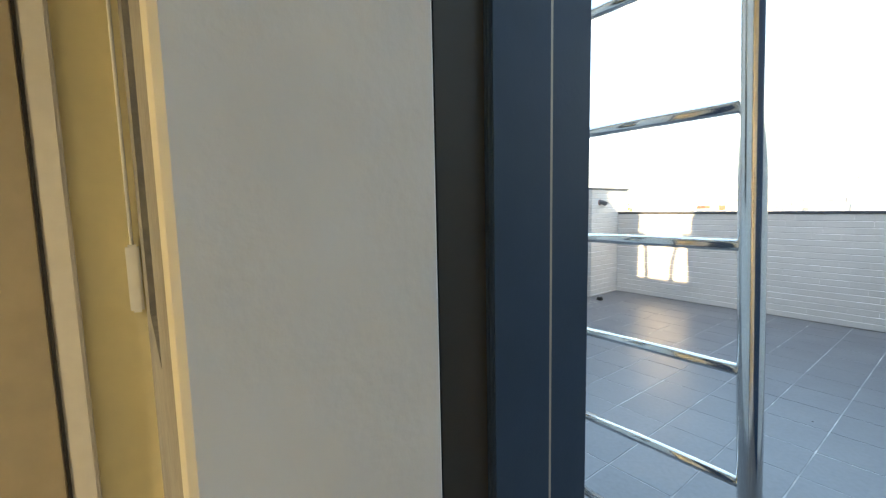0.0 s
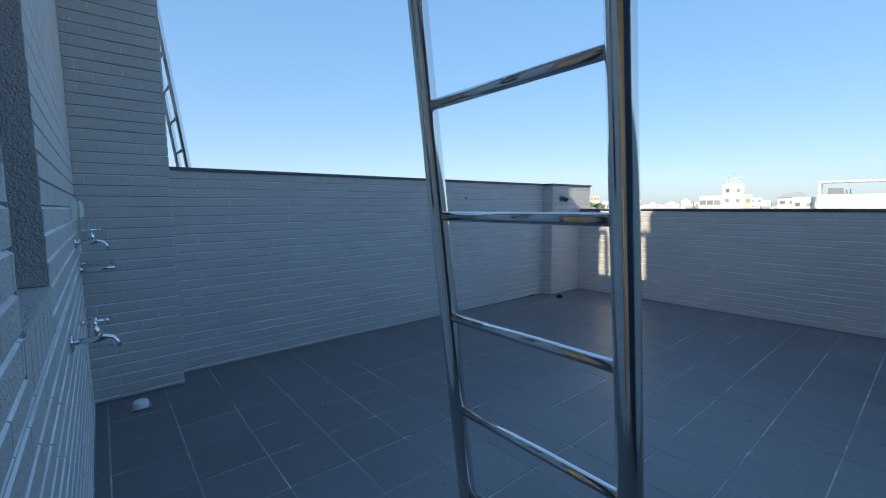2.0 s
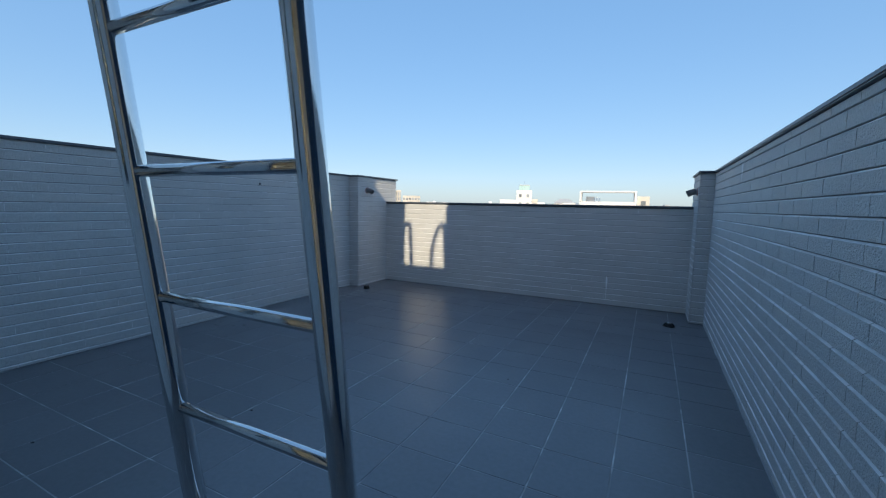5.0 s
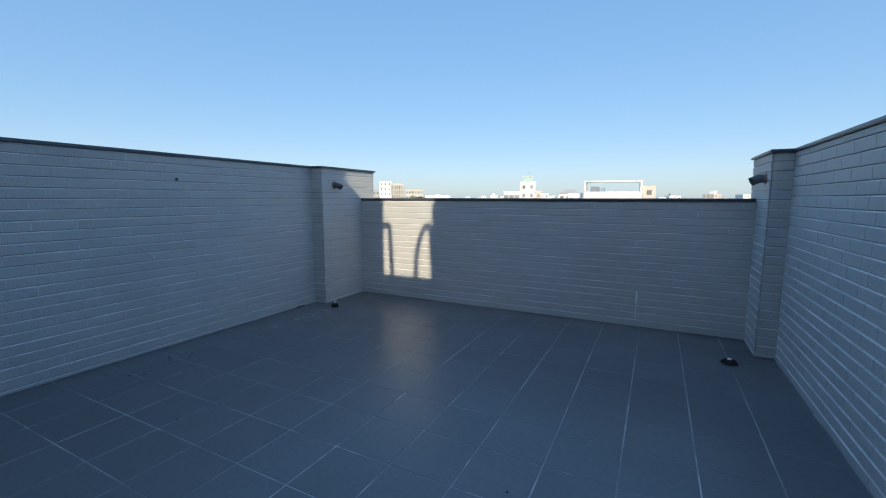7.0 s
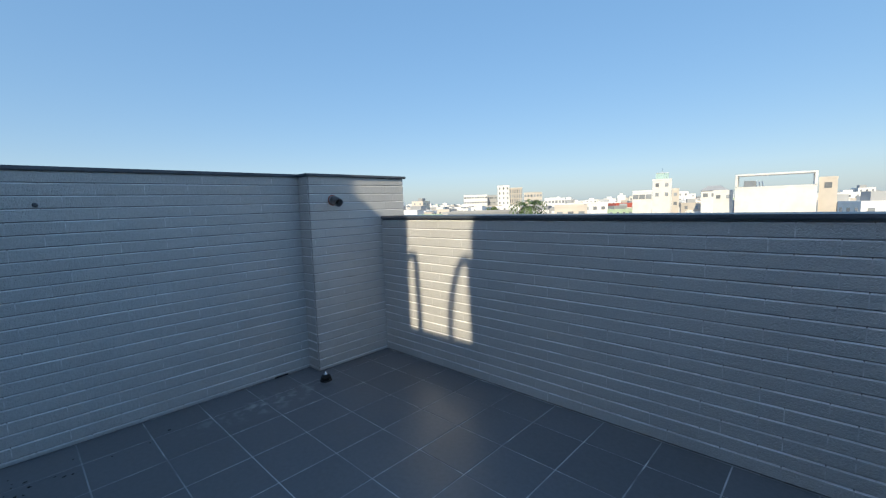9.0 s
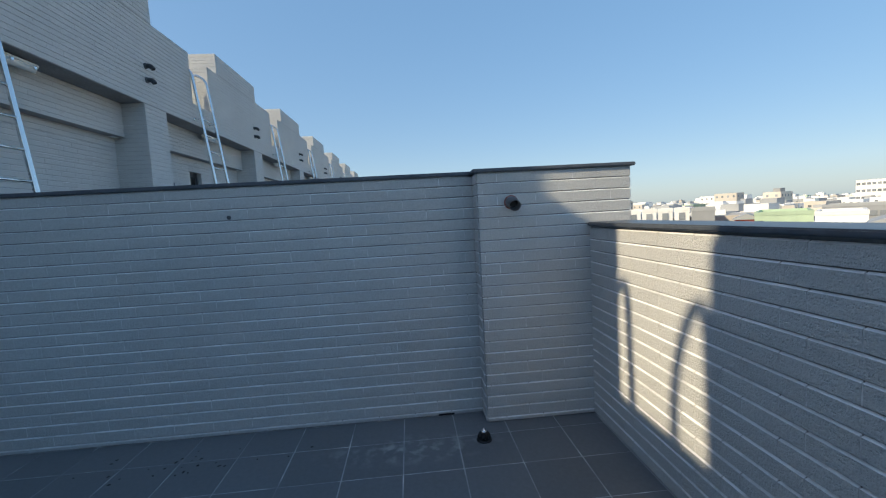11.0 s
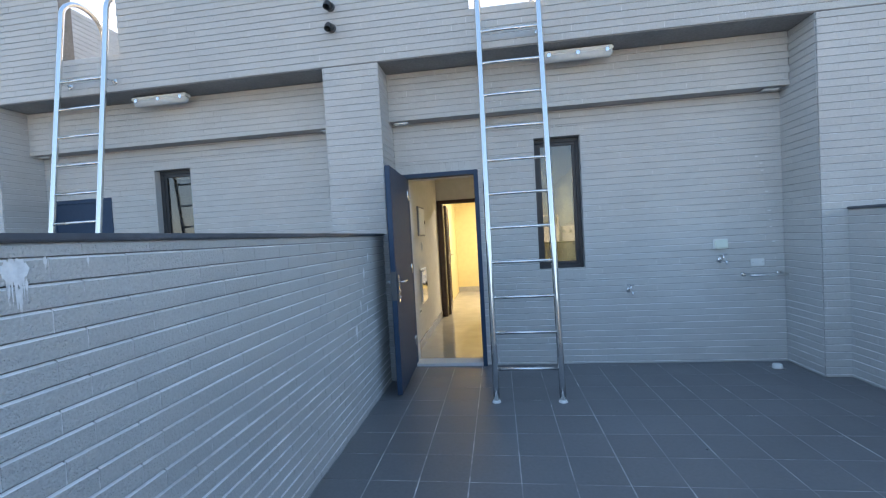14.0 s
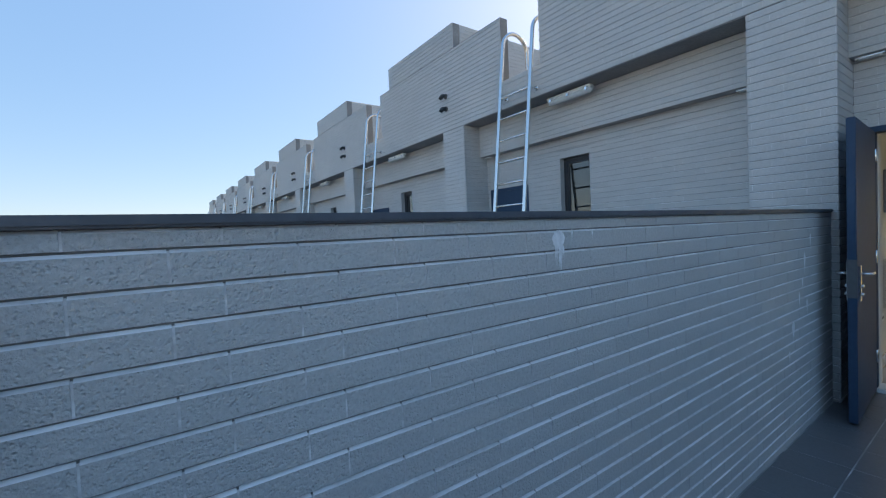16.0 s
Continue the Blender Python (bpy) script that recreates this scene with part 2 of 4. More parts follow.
# ---- mesh helpers ----
def box(bm, x0, x1, y0, y1, z0, z1):
    v = [bm.verts.new(p) for p in ((x0, y0, z0), (x1, y0, z0), (x1, y1, z0), (x0, y1, z0), (x0, y0, z1), (x1, y0, z1), (x1, y1, z1), (x0, y1, z1))]
    for f in ((3, 2, 1, 0), (4, 5, 6, 7), (0, 1, 5, 4), (1, 2, 6, 5), (2, 3, 7, 6), (3, 0, 4, 7)):
        bm.faces.new([v[i] for i in f])
    return v


def bevelled(bm, r=0.004, seg=2):
    bmesh.ops.bevel(bm, geom=bm.edges[:], offset=r, segments=seg, affect="EDGES", clamp_overlap=True)
    return bm


def bbox(x0, x1, y0, y1, z0, z1, r=0.004, seg=2):
    bm = bmesh.new()
    box(bm, min(x0, x1), max(x0, x1), min(y0, y1), max(y0, y1), min(z0, z1), max(z0, z1))
    return bevelled(bm, r, seg) if r else bm


def tube(bm, pts, r, seg=14, caps=True):
    pts = [Vector(p) for p in pts]
    rings = []
    up = None
    for i, p in enumerate(pts):
        d = ((pts[i + 1] if i + 1 < len(pts) else p) - (pts[i - 1] if i else p)).normalized()
        if up is None:
            up = d.orthogonal().normalized()
        up = (up - d * up.dot(d)).normalized()
        side = d.cross(up)
        rr = r[i] if isinstance(r, (list, tuple)) else r
        rings.append([bm.verts.new(p + (up * math.cos(a) + side * math.sin(a)) * rr) for a in [2 * math.pi * k / seg for k in range(seg)]])
    for a, b in zip(rings, rings[1:]):
        for k in range(seg):
            f = bm.faces.new((a[k], a[(k + 1) % seg], b[(k + 1) % seg], b[k]))
            f.smooth = True
    if caps:
        bm.faces.new(rings[0][::-1]), bm.faces.new(rings[-1])
    return bm


def lathe(profile, seg=20):
    bm = bmesh.new()
    rings = [[bm.verts.new((r * math.cos(2 * math.pi * k / seg), r * math.sin(2 * math.pi * k / seg), z)) for k in range(seg)] for r, z in profile]
    for a, b in zip(rings, rings[1:]):
        for k in range(seg):
            bm.faces.new((a[k], a[(k + 1) % seg], b[(k + 1) % seg], b[k])).smooth = True
    bm.faces.new(rings[0][::-1]), bm.faces.new(rings[-1])
    return bm


def moved(bm, m):
    bmesh.ops.transform(bm, matrix=m, verts=bm.verts[:])
    return bm


def mesh_of(name, bm, material):
    bmesh.ops.recalc_face_normals(bm, faces=bm.faces[:])
    me = bpy.data.meshes.new(name)
    bm.to_mesh(me)
    bm.free()
    me.materials.append(material)
    return me


def part(name, bm, material, parent, label=""):
    ob = new(name, mesh_of(name, bm, material))
    ob.parent = parent
    if label:
        ob["label"] = label
    return ob


def thing(name, label, category, group="", at=(0, 0, 0), rz=0, kind=""):
    ob = new(name)
    ob.empty_display_size = 0.1
    ob.matrix_world = pose(*at, 0, 0, rz)
    return tagged(ob, label, category, group, kind)


def setting(name, bm, material, label, category):
    return tagged(new(name, mesh_of(name, bm, material)), label, category, kind="structure")


# ---- wall tile courses ----
CU, CV, JU, JV, PROUD = 0.2235, 0.0658, 0.0044, 0.0038, 0.0100
COFF = -0.036  # the courses start below the floor finish
BOND = 0.62  # shift of every other course


def courses(length, v0, v1, holes=(), phase=0.0, coff=COFF):
    out = []
    k = math.floor((v0 - coff) / CV)
    while k * CV + coff < v1 - 0.012:
        lo, hi = max(v0, k * CV + coff + JV / 2), min(v1, (k + 1) * CV + coff - JV / 2)
        cuts = sorted({lo, hi, *[c for h in holes for c in (h[2], h[3]) if lo < c < hi]})
        for a, b in zip(cuts, cuts[1:]):
            if b - a < 0.012:
                continue
            start = (((BOND if k % 2 else 0.0) + phase) % 1.0) * CU - CU
            u = start
            while u < length:
                spans = [(max(0.0, u + JU / 2), min(length, u + CU - JU / 2))]
                for h in holes:
                    if h[2] < b - 1e-4 and h[3] > a + 1e-4:
                        spans = [s for p, q in spans for s in ((p, min(q, h[0])), (max(p, h[1]), q)) if s[1] - s[0] > 0.012]
                out += [(p, q, a, b) for p, q in spans if q - p > 0.012]
                u += CU
        k += 1
    return out


_brick_cache = {}


def brick_shape(w, h, k):
    """A split-face tile that leans out at its foot, with the upright joint on its right."""
    lo, hi, e = 0.0090 * k, 0.0104 * k, min(0.0060, h / 2)
    j = lo - 0.0010, hi - 0.0006
    v = [(-w, -h, 0), (w, -h, 0), (w, h, 0.0022), (-w, h, 0.0022), (-w, -h + 0.0006, lo), (w, -h + 0.0006, lo), (w, h - e, hi), (-w, h - e, hi), (w, -h, j[0]), (w + JU, -h, j[0]), (w + JU, h - e * 0.4, j[1] - 0.002), (w, h - e * 0.4, j[1] - 0.002)]
    return v, [(4, 5, 6, 7), (0, 1, 5, 4), (1, 2, 6, 5), (2, 3, 7, 6), (3, 0, 4, 7), (8, 9, 10, 11)]


def brick_mesh(w, h):
    key = (round(w, 3), round(h, 3))
    if key not in _brick_cache:
        w, h = w / 2, h / 2
        me = bpy.data.meshes.new("brick")
        v, q = brick_shape(w, h, 1.0)
        me.from_pydata(v, [], q)
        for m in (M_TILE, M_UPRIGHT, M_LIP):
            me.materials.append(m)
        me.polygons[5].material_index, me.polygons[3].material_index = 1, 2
        _brick_cache[key] = me
    return _brick_cache[key]


def brick_set(parent, faces, singles=0, focus=(0, 0, 0), mesh=None):
    """faces: (origin on the grout plane, direction to the right as one faces it, rects). The nearest to focus become pieces, the rest one mesh."""
    todo = []
    for o, d, rects in faces:
        o, d = Vector(o), Vector(d).normalized()
        nrm = d.cross(Vector((0, 0, 1)))
        for r in rects:
            c = o + d * ((r[0] + r[1]) / 2) + Vector((0, 0, (r[2] + r[3]) / 2))
            todo.append(((c - Vector(focus)).length, c, d, nrm, r))
    todo.sort(key=lambda q: q[0])
    for _, c, d, nrm, r in todo[:singles]:
        ob = new("brick", brick_mesh(r[1] - r[0], r[3] - r[2]))
        ob.parent = parent
        tilt = Matrix.Rotation(random.uniform(-0.004, 0.004), 4, "Z") @ Matrix.Rotation(random.uniform(-0.008, 0.008), 4, "X")
        ob.matrix_basis = Matrix(((d.x, 0, nrm.x, c.x), (d.y, 0, nrm.y, c.y), (d.z, 1, nrm.z, c.z), (0, 0, 0, 1))) @ tilt
    rest = todo[singles:]
    if rest:
        verts, polys = [], []
        z = Vector((0, 0, 1))
        for _, c, d, nrm, r in rest:
            w, h = (r[1] - r[0]) / 2, (r[3] - r[2]) / 2
            i = len(verts)
            vs, qs = brick_shape(w, h, random.uniform(0.92, 1.04))
            verts += [c + d * s + z * t + nrm * q for s, t, q in vs]
            polys += [tuple(i + n for n in q) for q in qs]
        me = bpy.data.meshes.new("brickwork")
        me.from_pydata(verts, [], polys)
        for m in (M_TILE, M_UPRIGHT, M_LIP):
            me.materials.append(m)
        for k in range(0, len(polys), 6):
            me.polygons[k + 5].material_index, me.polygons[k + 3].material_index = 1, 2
        ob = new("brickwork", me)
        ob.parent = parent
        ob["kind"] = "stuff"
        return ob


WEST, EAST, SOUTH, NORTH = (0, 1, 0), (0, -1, 0), (-1, 0, 0), (1, 0, 0)  # walls facing +x, -x, +y, -y

# ---- plan ----
XR, XL = 0.0, -4.14            # inner faces of the party parapets
YF = 5.39                      # inner face of the outer parapet
ZP, ZF = 1.493, 1.156           # tops of the copings
BAY0, BAY1, PITCH = -0.045, -3.925, 4.46
YP, ZS = 0.478, 3.178          # pillar front, soffit
ZB, YB = 2.68, 0.15            # lower beam
GAP0, GAP1, STEP, HIGH1 = -0.962, -1.67, -2.10, -4.32
DOOR = (-0.95, -0.12, 2.13)
WIN = (-2.03, -1.549, 1.015, 2.408)
G = PROUD

# ---- party and outer parapets ----
def coping(name, rects, z1, label):
    bm = bmesh.new()
    for i, (x0, x1, y0, y1) in enumerate(rects):
        box(bm, x0, x1, y0, y1, z1 - 0.022, z1 - 0.0015 * i)
    bevelled(bm, 0.005, 2)
    return setting(name, bm, M_CAP, label, "coping")


def wall_body(name, x0, x1, y0, y1, z1, label):
    bm = bmesh.new()
    box(bm, x0, x1, y0, y1, -0.1, z1)
    return setting(name, bm, M_GROUT, label, "wall")


wall_east = wall_body("wall_east", XR + G, XR + 0.33, YP, 5.64, ZP - 0.022, "low terrace wall of grey split-face tiles with pale joints")
wall_west = wall_body("wall_west", XL - 0.30, XL - G, YP, 5.64, ZP - 0.022, "low terrace wall of grey split-face tiles under dark coping")
wall_north = wall_body("wall_north", -4.0 + 0.001, -0.125 - 0.001, YF + G, YF + 0.2, ZF - 0.022, "outer parapet of grey split-face tiles with a sunlit patch")
pier_1 = wall_body("pier_west", XL - G, -4.0 - G, 4.73 + G, 5.64, ZP - 0.022, "shallow grey tiled pier at the terrace corner")
pier_2 = wall_body("pier_east", -0.125 + G, XR + G, 5.0 + G, 5.64, ZP - 0.022, "shallow grey tiled pier beside the outer parapet")
coping("coping_east", [(XR - 0.014, XR + 0.345, YP, 5.0), (-0.142, XR + 0.345, 4.976, 5.67)], ZP, "dark charcoal metal coping on the terrace wall")
coping("coping_west", [(XL - 0.315, XL + 0.014, YP, 4.75), (XL - 0.315, -3.983, 4.713, 5.67)], ZP, "dark charcoal metal coping on the terrace wall")
coping("coping_north", [(-3.996, -0.13, YF - 0.016, YF + 0.225)], ZF, "dark charcoal metal coping on the outer parapet")

# ---- house front ----
def front_body(bm):
    x0, x1 = BAY1, BAY0
    d0, d1, dz = DOOR
    w0, w1, wz0, wz1 = WIN
    y0, y1 = -0.215, -G
    box(bm, d1, x1, y0, y1, -0.1, ZB)
    box(bm, d0, d1, y0, y1, dz, ZB)
    box(bm, w1, d0, y0, y1, -0.1, ZB)
    box(bm, w0, w1, y0, y1, -0.1, wz0)
    box(bm, w0, w1, y0, y1, wz1, ZB)
    box(bm, x0, w0, y0, y1, -0.1, ZB)


def soldier_rects(u0, u1, v0, v1, n):
    s = (u1 - u0) / n
    return [(u0 + i * s + 0.003, u0 + (i + 1) * s - 0.003, v0 + 0.004, v1 - 0.004) for i in range(n)]


def front_rects(zmin):
    L = BAY0 - BAY1
    dh = (BAY0 - DOOR[1], BAY0 - DOOR[0], -1, DOOR[2] + 0.105)
    wu0, wu1 = BAY0 - WIN[1], BAY0 - WIN[0]
    wh = (wu0, wu1, WIN[2] - 0.115, WIN[3] + 0.105)
    r = courses(L, zmin, ZB - 0.002, [dh, wh])
    r += soldier_rects(dh[0], dh[1], DOOR[2], DOOR[2] + 0.105, 12)
    r += soldier_rects(wu0, wu1, WIN[3], WIN[3] + 0.105, 7)
    if zmin < 0.5:
        r += soldier_rects(wu0, wu1, WIN[2] - 0.115, WIN[2], 7)
    return r


def beam_body(bm):
    box(bm, BAY1, BAY0, -0.2, YB - G, ZB, ZS)


def upper_body(bm):
    zr = 3.30
    box(bm, BAY1, BAY0 + 0.58, -7.5, YP - G, ZS, zr)
    box(bm, GAP1, GAP0, YP - 0.15, YP - G, zr, 3.58)
    box(bm, STEP, GAP1 - G, -2.6, YP - G, zr, 4.48)
    box(bm, HIGH1 + G, STEP - G, -2.6, YP - G, zr, 4.90)
    box(bm, GAP0 - PITCH, HIGH1 + G, YP - 0.15, YP - G, zr, 4.49)


def upper_faces():
    u = lambda x: GAP0 - x
    holes = [(u(GAP0) - 1, u(GAP1), 3.58, 6), (u(GAP1) - 0.001, u(STEP), 4.48, 6), (u(HIGH1), u(GAP0 - PITCH) + 1, 4.49, 6)]
    fr = courses(PITCH, ZS, 4.90, holes, 0.2)
    ret1 = courses(3.08 - G, 3.31, 4.48, (), 0.3)
    ret2 = courses(3.08 - G, 4.485, 4.90, (), 0.3)
    ret3 = courses(2.6 + YP - 0.15, 3.31, 4.90, (), 0.1)
    return [((GAP0, YP - G, 0), SOUTH, fr), ((GAP1 - G, -2.6, 0), WEST, ret1), ((STEP - G, -2.6, 0), WEST, ret2), ((HIGH1 + G, YP - 0.15, 0), EAST, ret3)]


def pillar_body(bm, z0):
    box(bm, BAY0 + G, BAY0 + 0.58 - G, -0.2, YP - G, z0, ZS)


def pillar_faces(z0):
    fr = courses(0.58 - 2 * G, z0, ZS, (), 0.1)
    sd = courses(YP - G, z0, ZS, (), 0.6)
    return [((BAY0 + 0.58 - G, YP - G, 0), SOUTH, fr), ((BAY0 + G, YP - G, 0), EAST, sd), ((BAY0 + 0.58 - G, 0, 0), WEST, sd)]


def bm_of(fn, *a):
    bm = bmesh.new()
    fn(bm, *a)
    return bm


wall_south = setting("wall_south", bm_of(front_body), M_GROUT, "house wall of grey tiles with an open door and a narrow window", "wall")
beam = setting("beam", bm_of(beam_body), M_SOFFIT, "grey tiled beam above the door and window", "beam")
roof_parapet = setting("roof_parapet", bm_of(upper_body), M_GROUT, "stepped grey tiled roof parapet with a gap for the ladder", "parapet")
pillar_1 = setting("pillar_east", bm_of(pillar_body, -0.1), M_GROUT, "square grey tiled pillar between two houses", "pillar")
bm = bm_of(pillar_body, -0.1)
pillar_2 = setting("pillar_west", moved(bm, Matrix.Translation((-PITCH, 0, 0))), M_GROUT, "square grey tiled pillar between two houses", "pillar")

# ---- terrace floor ----
bm = bmesh.new()
box(bm, XL - 0.3, XR + 0.33, -0.2, 5.6, -0.2, -0.0016)
floor = setting("floor", bm, M_FGROUT, "terrace floor of dark slate tiles with pale joints", "floor")

# ---- window and door ----
def build_window(parent, name="window_1"):
    w0, w1, z0, z1 = WIN
    win = new(name)
    win.parent = parent
    bm = bmesh.new()
    t = 0.045
    ya, yb = -0.15, -0.085
    box(bm, w0, w1, ya, yb, z1 - t, z1), box(bm, w0, w1, ya, yb, z0, z0 + t)
    box(bm, w0, w0 + t, ya, yb, z0 + t, z1 - t), box(bm, w1 - t, w1, ya, yb, z0 + t, z1 - t)
    part("window_frame", bevelled(bm, 0.004, 1), M_FRAME, win)
    bm = bmesh.new()
    a, c, s = w0 + t, w1 - t, 0.032
    ya, yb = -0.135, -0.098
    box(bm, a, c, ya, yb, z1 - t - s, z1 - t), box(bm, a, c, ya, yb, z0 + t, z0 + t + s)
    box(bm, a, a + s, ya, yb, z0 + t + s, z1 - t - s), box(bm, c - s, c, ya, yb, z0 + t + s, z1 - t - s)
    part("sash", bevelled(bm, 0.003, 1), M_FRAME, win)
    bm = bmesh.new()
    box(bm, a + s - 0.004, c - s + 0.004, -0.118, -0.112, z0 + t + s - 0.004, z1 - t - s + 0.004)
    p = part("pane", bm, M_GLASS, win, "dark reflecting window glass")
    p.visible_shadow = False
    part("sill", bbox(w0 - 0.0, w1 + 0.0, -0.085, 0.004, z0 - 0.006, z0 + 0.006, 0.002), M_TILE, win)
    for x in (w0, w1):
        bm = bmesh.new()
        xa, xb = (x, x + 0.005) if x == w0 else (x - 0.005, x)
        box(bm, xa, xb, -0.084, -0.001, z0 + 0.008, z1 - 0.002)
        part("reveal", bm, M_TILE, win)
    return win


window_1 = build_window(None)
tagged(window_1, "narrow dark-framed window set deep in the tiled wall", "window", kind="structure")


def lever_set(leaf, x, y, z, side):
    """A long plate with a lever and two lock cylinders, on a leaf that lies along y; side: -1 or 1 in x."""
    h = part("handle", bbox(x, x + side * 0.012, y - 0.024, y + 0.024, z - 0.15, z + 0.1, 0.006), M_STEEL, leaf, "brushed steel lever handle on a long plate")
    bm = bmesh.new()
    tube(bm, [(x, y, z + 0.04), (x + side * 0.05, y, z + 0.04), (x + side * 0.062, y - 0.012, z + 0.04), (x + side * 0.064, y - 0.06, z + 0.04), (x + side * 0.06, y - 0.12, z + 0.038)], 0.0095, 10)
    part("lever", bm, M_CHROME, h)
    for dz in (-0.045, -0.1):
        part("lock_cylinder", moved(lathe([(0.004, 0), (0.013, 0), (0.013, 0.012), (0.009, 0.015)], 14), pose(x + side * 0.010, y, z + dz, 0, 90 * side, 0)), M_CHROME, h)


door_1 = thing("door_1", "blue-grey steel door standing open against the terrace wall", "door", kind="structure")
d0, d1, dz = DOOR
bm = bmesh.new()
for a, c, y0, y1 in ((d0, d0 + 0.045, -0.074, 0.025), (d1 - 0.045, d1, -0.074, 0.025)):
    box(bm, a, c, y0, y1, 0.0, dz)
box(bm, d0 + 0.045, d1 - 0.045, -0.074, 0.025, dz - 0.045, dz)
box(bm, d0 + 0.045, d0 + 0.048, -0.074, -0.0215, 0.03, dz - 0.045)
box(bm, d1 - 0.048, d1 - 0.045, -0.074, -0.0215, 0.03, dz - 0.045)
part("door_frame", bevelled(bm, 0.004, 2), M_DOOR, door_1)
bm = bmesh.new()
box(bm, d0, d0 + 0.043, -0.109, -0.075, 0.03, dz), box(bm, d1 - 0.043, d1, -0.109, -0.075, 0.03, dz), box(bm, d0 + 0.043, d1 - 0.043, -0.109, -0.075, dz - 0.043, dz)
part("inner_trim", bm, M_TRIM, door_1)
part("gasket", bbox(d0 + 0.0445, d0 + 0.0462, -0.0212, -0.0185, 0.03, dz - 0.046, 0), M_SKIRT, door_1)
part("strike_plate", bbox(d0 + 0.044, d0 + 0.047, -0.02, 0.012, 0.89, 1.04, 0.001), M_HOOD, door_1)
bm = bmesh.new()
box(bm, d0 + 0.001, d0 + 0.046, -0.229, -0.110, 0.029, dz - 0.001), box(bm, d1 - 0.046, d1 - 0.001, -0.229, -0.110, 0.029, dz - 0.001), box(bm, d0 + 0.046, d1 - 0.046, -0.229, -0.110, dz - 0.046, dz - 0.001)
part("reveal", bevelled(bm, 0.003, 1), M_PLASTER, door_1, "rough-edged white plaster reveal")
part("threshold", bbox(d0, d1, -0.2, 0.0, -0.02, 0.028, 0.003), M_PLASTER, door_1, "pale stone threshold")
leaf_pose = pose(d1 - 0.05, 0.032, 0.02, 0, 0, 2.6)
leaf = part("leaf", moved(bbox(-0.0, 0.048, 0.0, 0.86, 0.0, 2.07, 0.004), leaf_pose), M_DOOR, door_1)
leaf2 = new("lock_set")
leaf2.parent = door_1
leaf2.matrix_basis = leaf_pose
bm = bbox(-0.002, 0.05, 0.856, 0.862, 0.86, 1.12, 0.001)
part("lock_face", bm, M_PIPE, leaf2)
lever_set(leaf2, 0.0, 0.78, 0.98, -1)
lever_set(leaf2, 0.048, 0.78, 0.98, 1)
for z in (0.25, 1.05, 1.85):
    part("hinge", moved(lathe([(0.008, 0), (0.011, 0.004), (0.011, 0.1), (0.008, 0.104)], 12), pose(d1 - 0.05, 0.02, z)), M_STEEL, door_1)

# ---- hall and room behind the door ----
HX0, HX1, HY, HZ = -2.55, -0.09, -2.7, 2.55
RY = -5.9
bm = bmesh.new()
box(bm, HX0, HX1, RY, -0.2, -0.15, 0.022)
setting("floor_hall", bm, M_INFLOOR, "polished beige tile floor of the hall", "floor")
bm = bmesh.new()
box(bm, HX1, HX1 + 0.1, HY, -0.2, -0.1, HZ)
setting("wall_hall_side", bm, M_PLASTER, "plain off-white hall wall", "wall")
bm = bmesh.new()
DX0, DX1, DZ = -0.98, -0.13, 2.0
box(bm, DX1, HX1, HY - 0.12, HY, -0.1, HZ), box(bm, -1.28, DX0, HY - 0.12, HY, -0.1, HZ), box(bm, DX0, DX1, HY - 0.12, HY, DZ, HZ)
setting("wall_hall_back", bm, M_PLASTER, "off-white hall wall beside an inner doorway", "wall")
bm = bmesh.new()
box(bm, HX0 - 0.1, HX0, RY, -0.2, -0.1, HZ)
setting("wall_hall_far", bm, M_CREAM, "cream hall wall beside a taupe door", "wall")
bm = bmesh.new()
box(bm, HX0 - 0.1, HX1 + 0.1, RY - 0.1, -0.2, HZ, ZS - 0.002)
setting("ceiling", bm, M_PLASTER, "plain white ceiling", "ceiling")
bm = bmesh.new()
box(bm, HX1, HX1 + 0.1, RY, HY - 0.001, -0.1, HZ)
setting("wall_room_side", bm, M_YELLOW, "warm cream room wall", "wall")
bm = bmesh.new()
WX0, WX1 = -1.75, -0.72
box(bm, WX1, HX1, RY - 0.12, RY, -0.1, HZ), box(bm, HX0, WX0, RY - 0.12, RY, -0.1, HZ), box(bm, WX0, WX1, RY - 0.12, RY, 2.25, HZ), box(bm, WX0, WX1, RY - 0.12, RY, -0.1, 0.22)
setting("wall_room_back", bm, M_YELLOW, "warm cream room wall with a tall window", "wall")
bm = bmesh.new()
box(bm, HX1 - 0.015, HX1, HY, -0.2, 0.022, 0.13)
setting("baseboard", bevelled(bm, 0.003, 1), M_SKIRT, "marble skirting along the hall wall", "skirting")
bm = bmesh.new()
box(bm, HX0, HX1, RY, RY + 0.015, 0.022, 0.14)
setting("baseboard_room", bevelled(bm, 0.003, 1), M_SKIRT, "marble skirting in the cream room", "skirting")
window_2 = thing("window_2", "tall dark-framed window in the cream room", "window", kind="structure")
bm = bmesh.new()
box(bm, WX0, WX0 + 0.06, RY - 0.1, RY + 0.01, 0.22, 2.25), box(bm, WX1 - 0.06, WX1, RY - 0.1, RY + 0.01, 0.22, 2.25)
box(bm, WX0 + 0.06, WX1 - 0.06, RY - 0.1, RY + 0.01, 0.22, 0.28), box(bm, WX0 + 0.06, WX1 - 0.06, RY - 0.1, RY + 0.01, 2.19, 2.25)
part("window_frame", bevelled(bm, 0.004, 1), M_FRAME, window_2)
bm = bmesh.new()
box(bm, WX0 + 0.06, WX1 - 0.06, RY - 0.05, RY - 0.044, 0.28, 2.19)
part("pane", bm, M_CLEAR, window_2, "clear window glass")

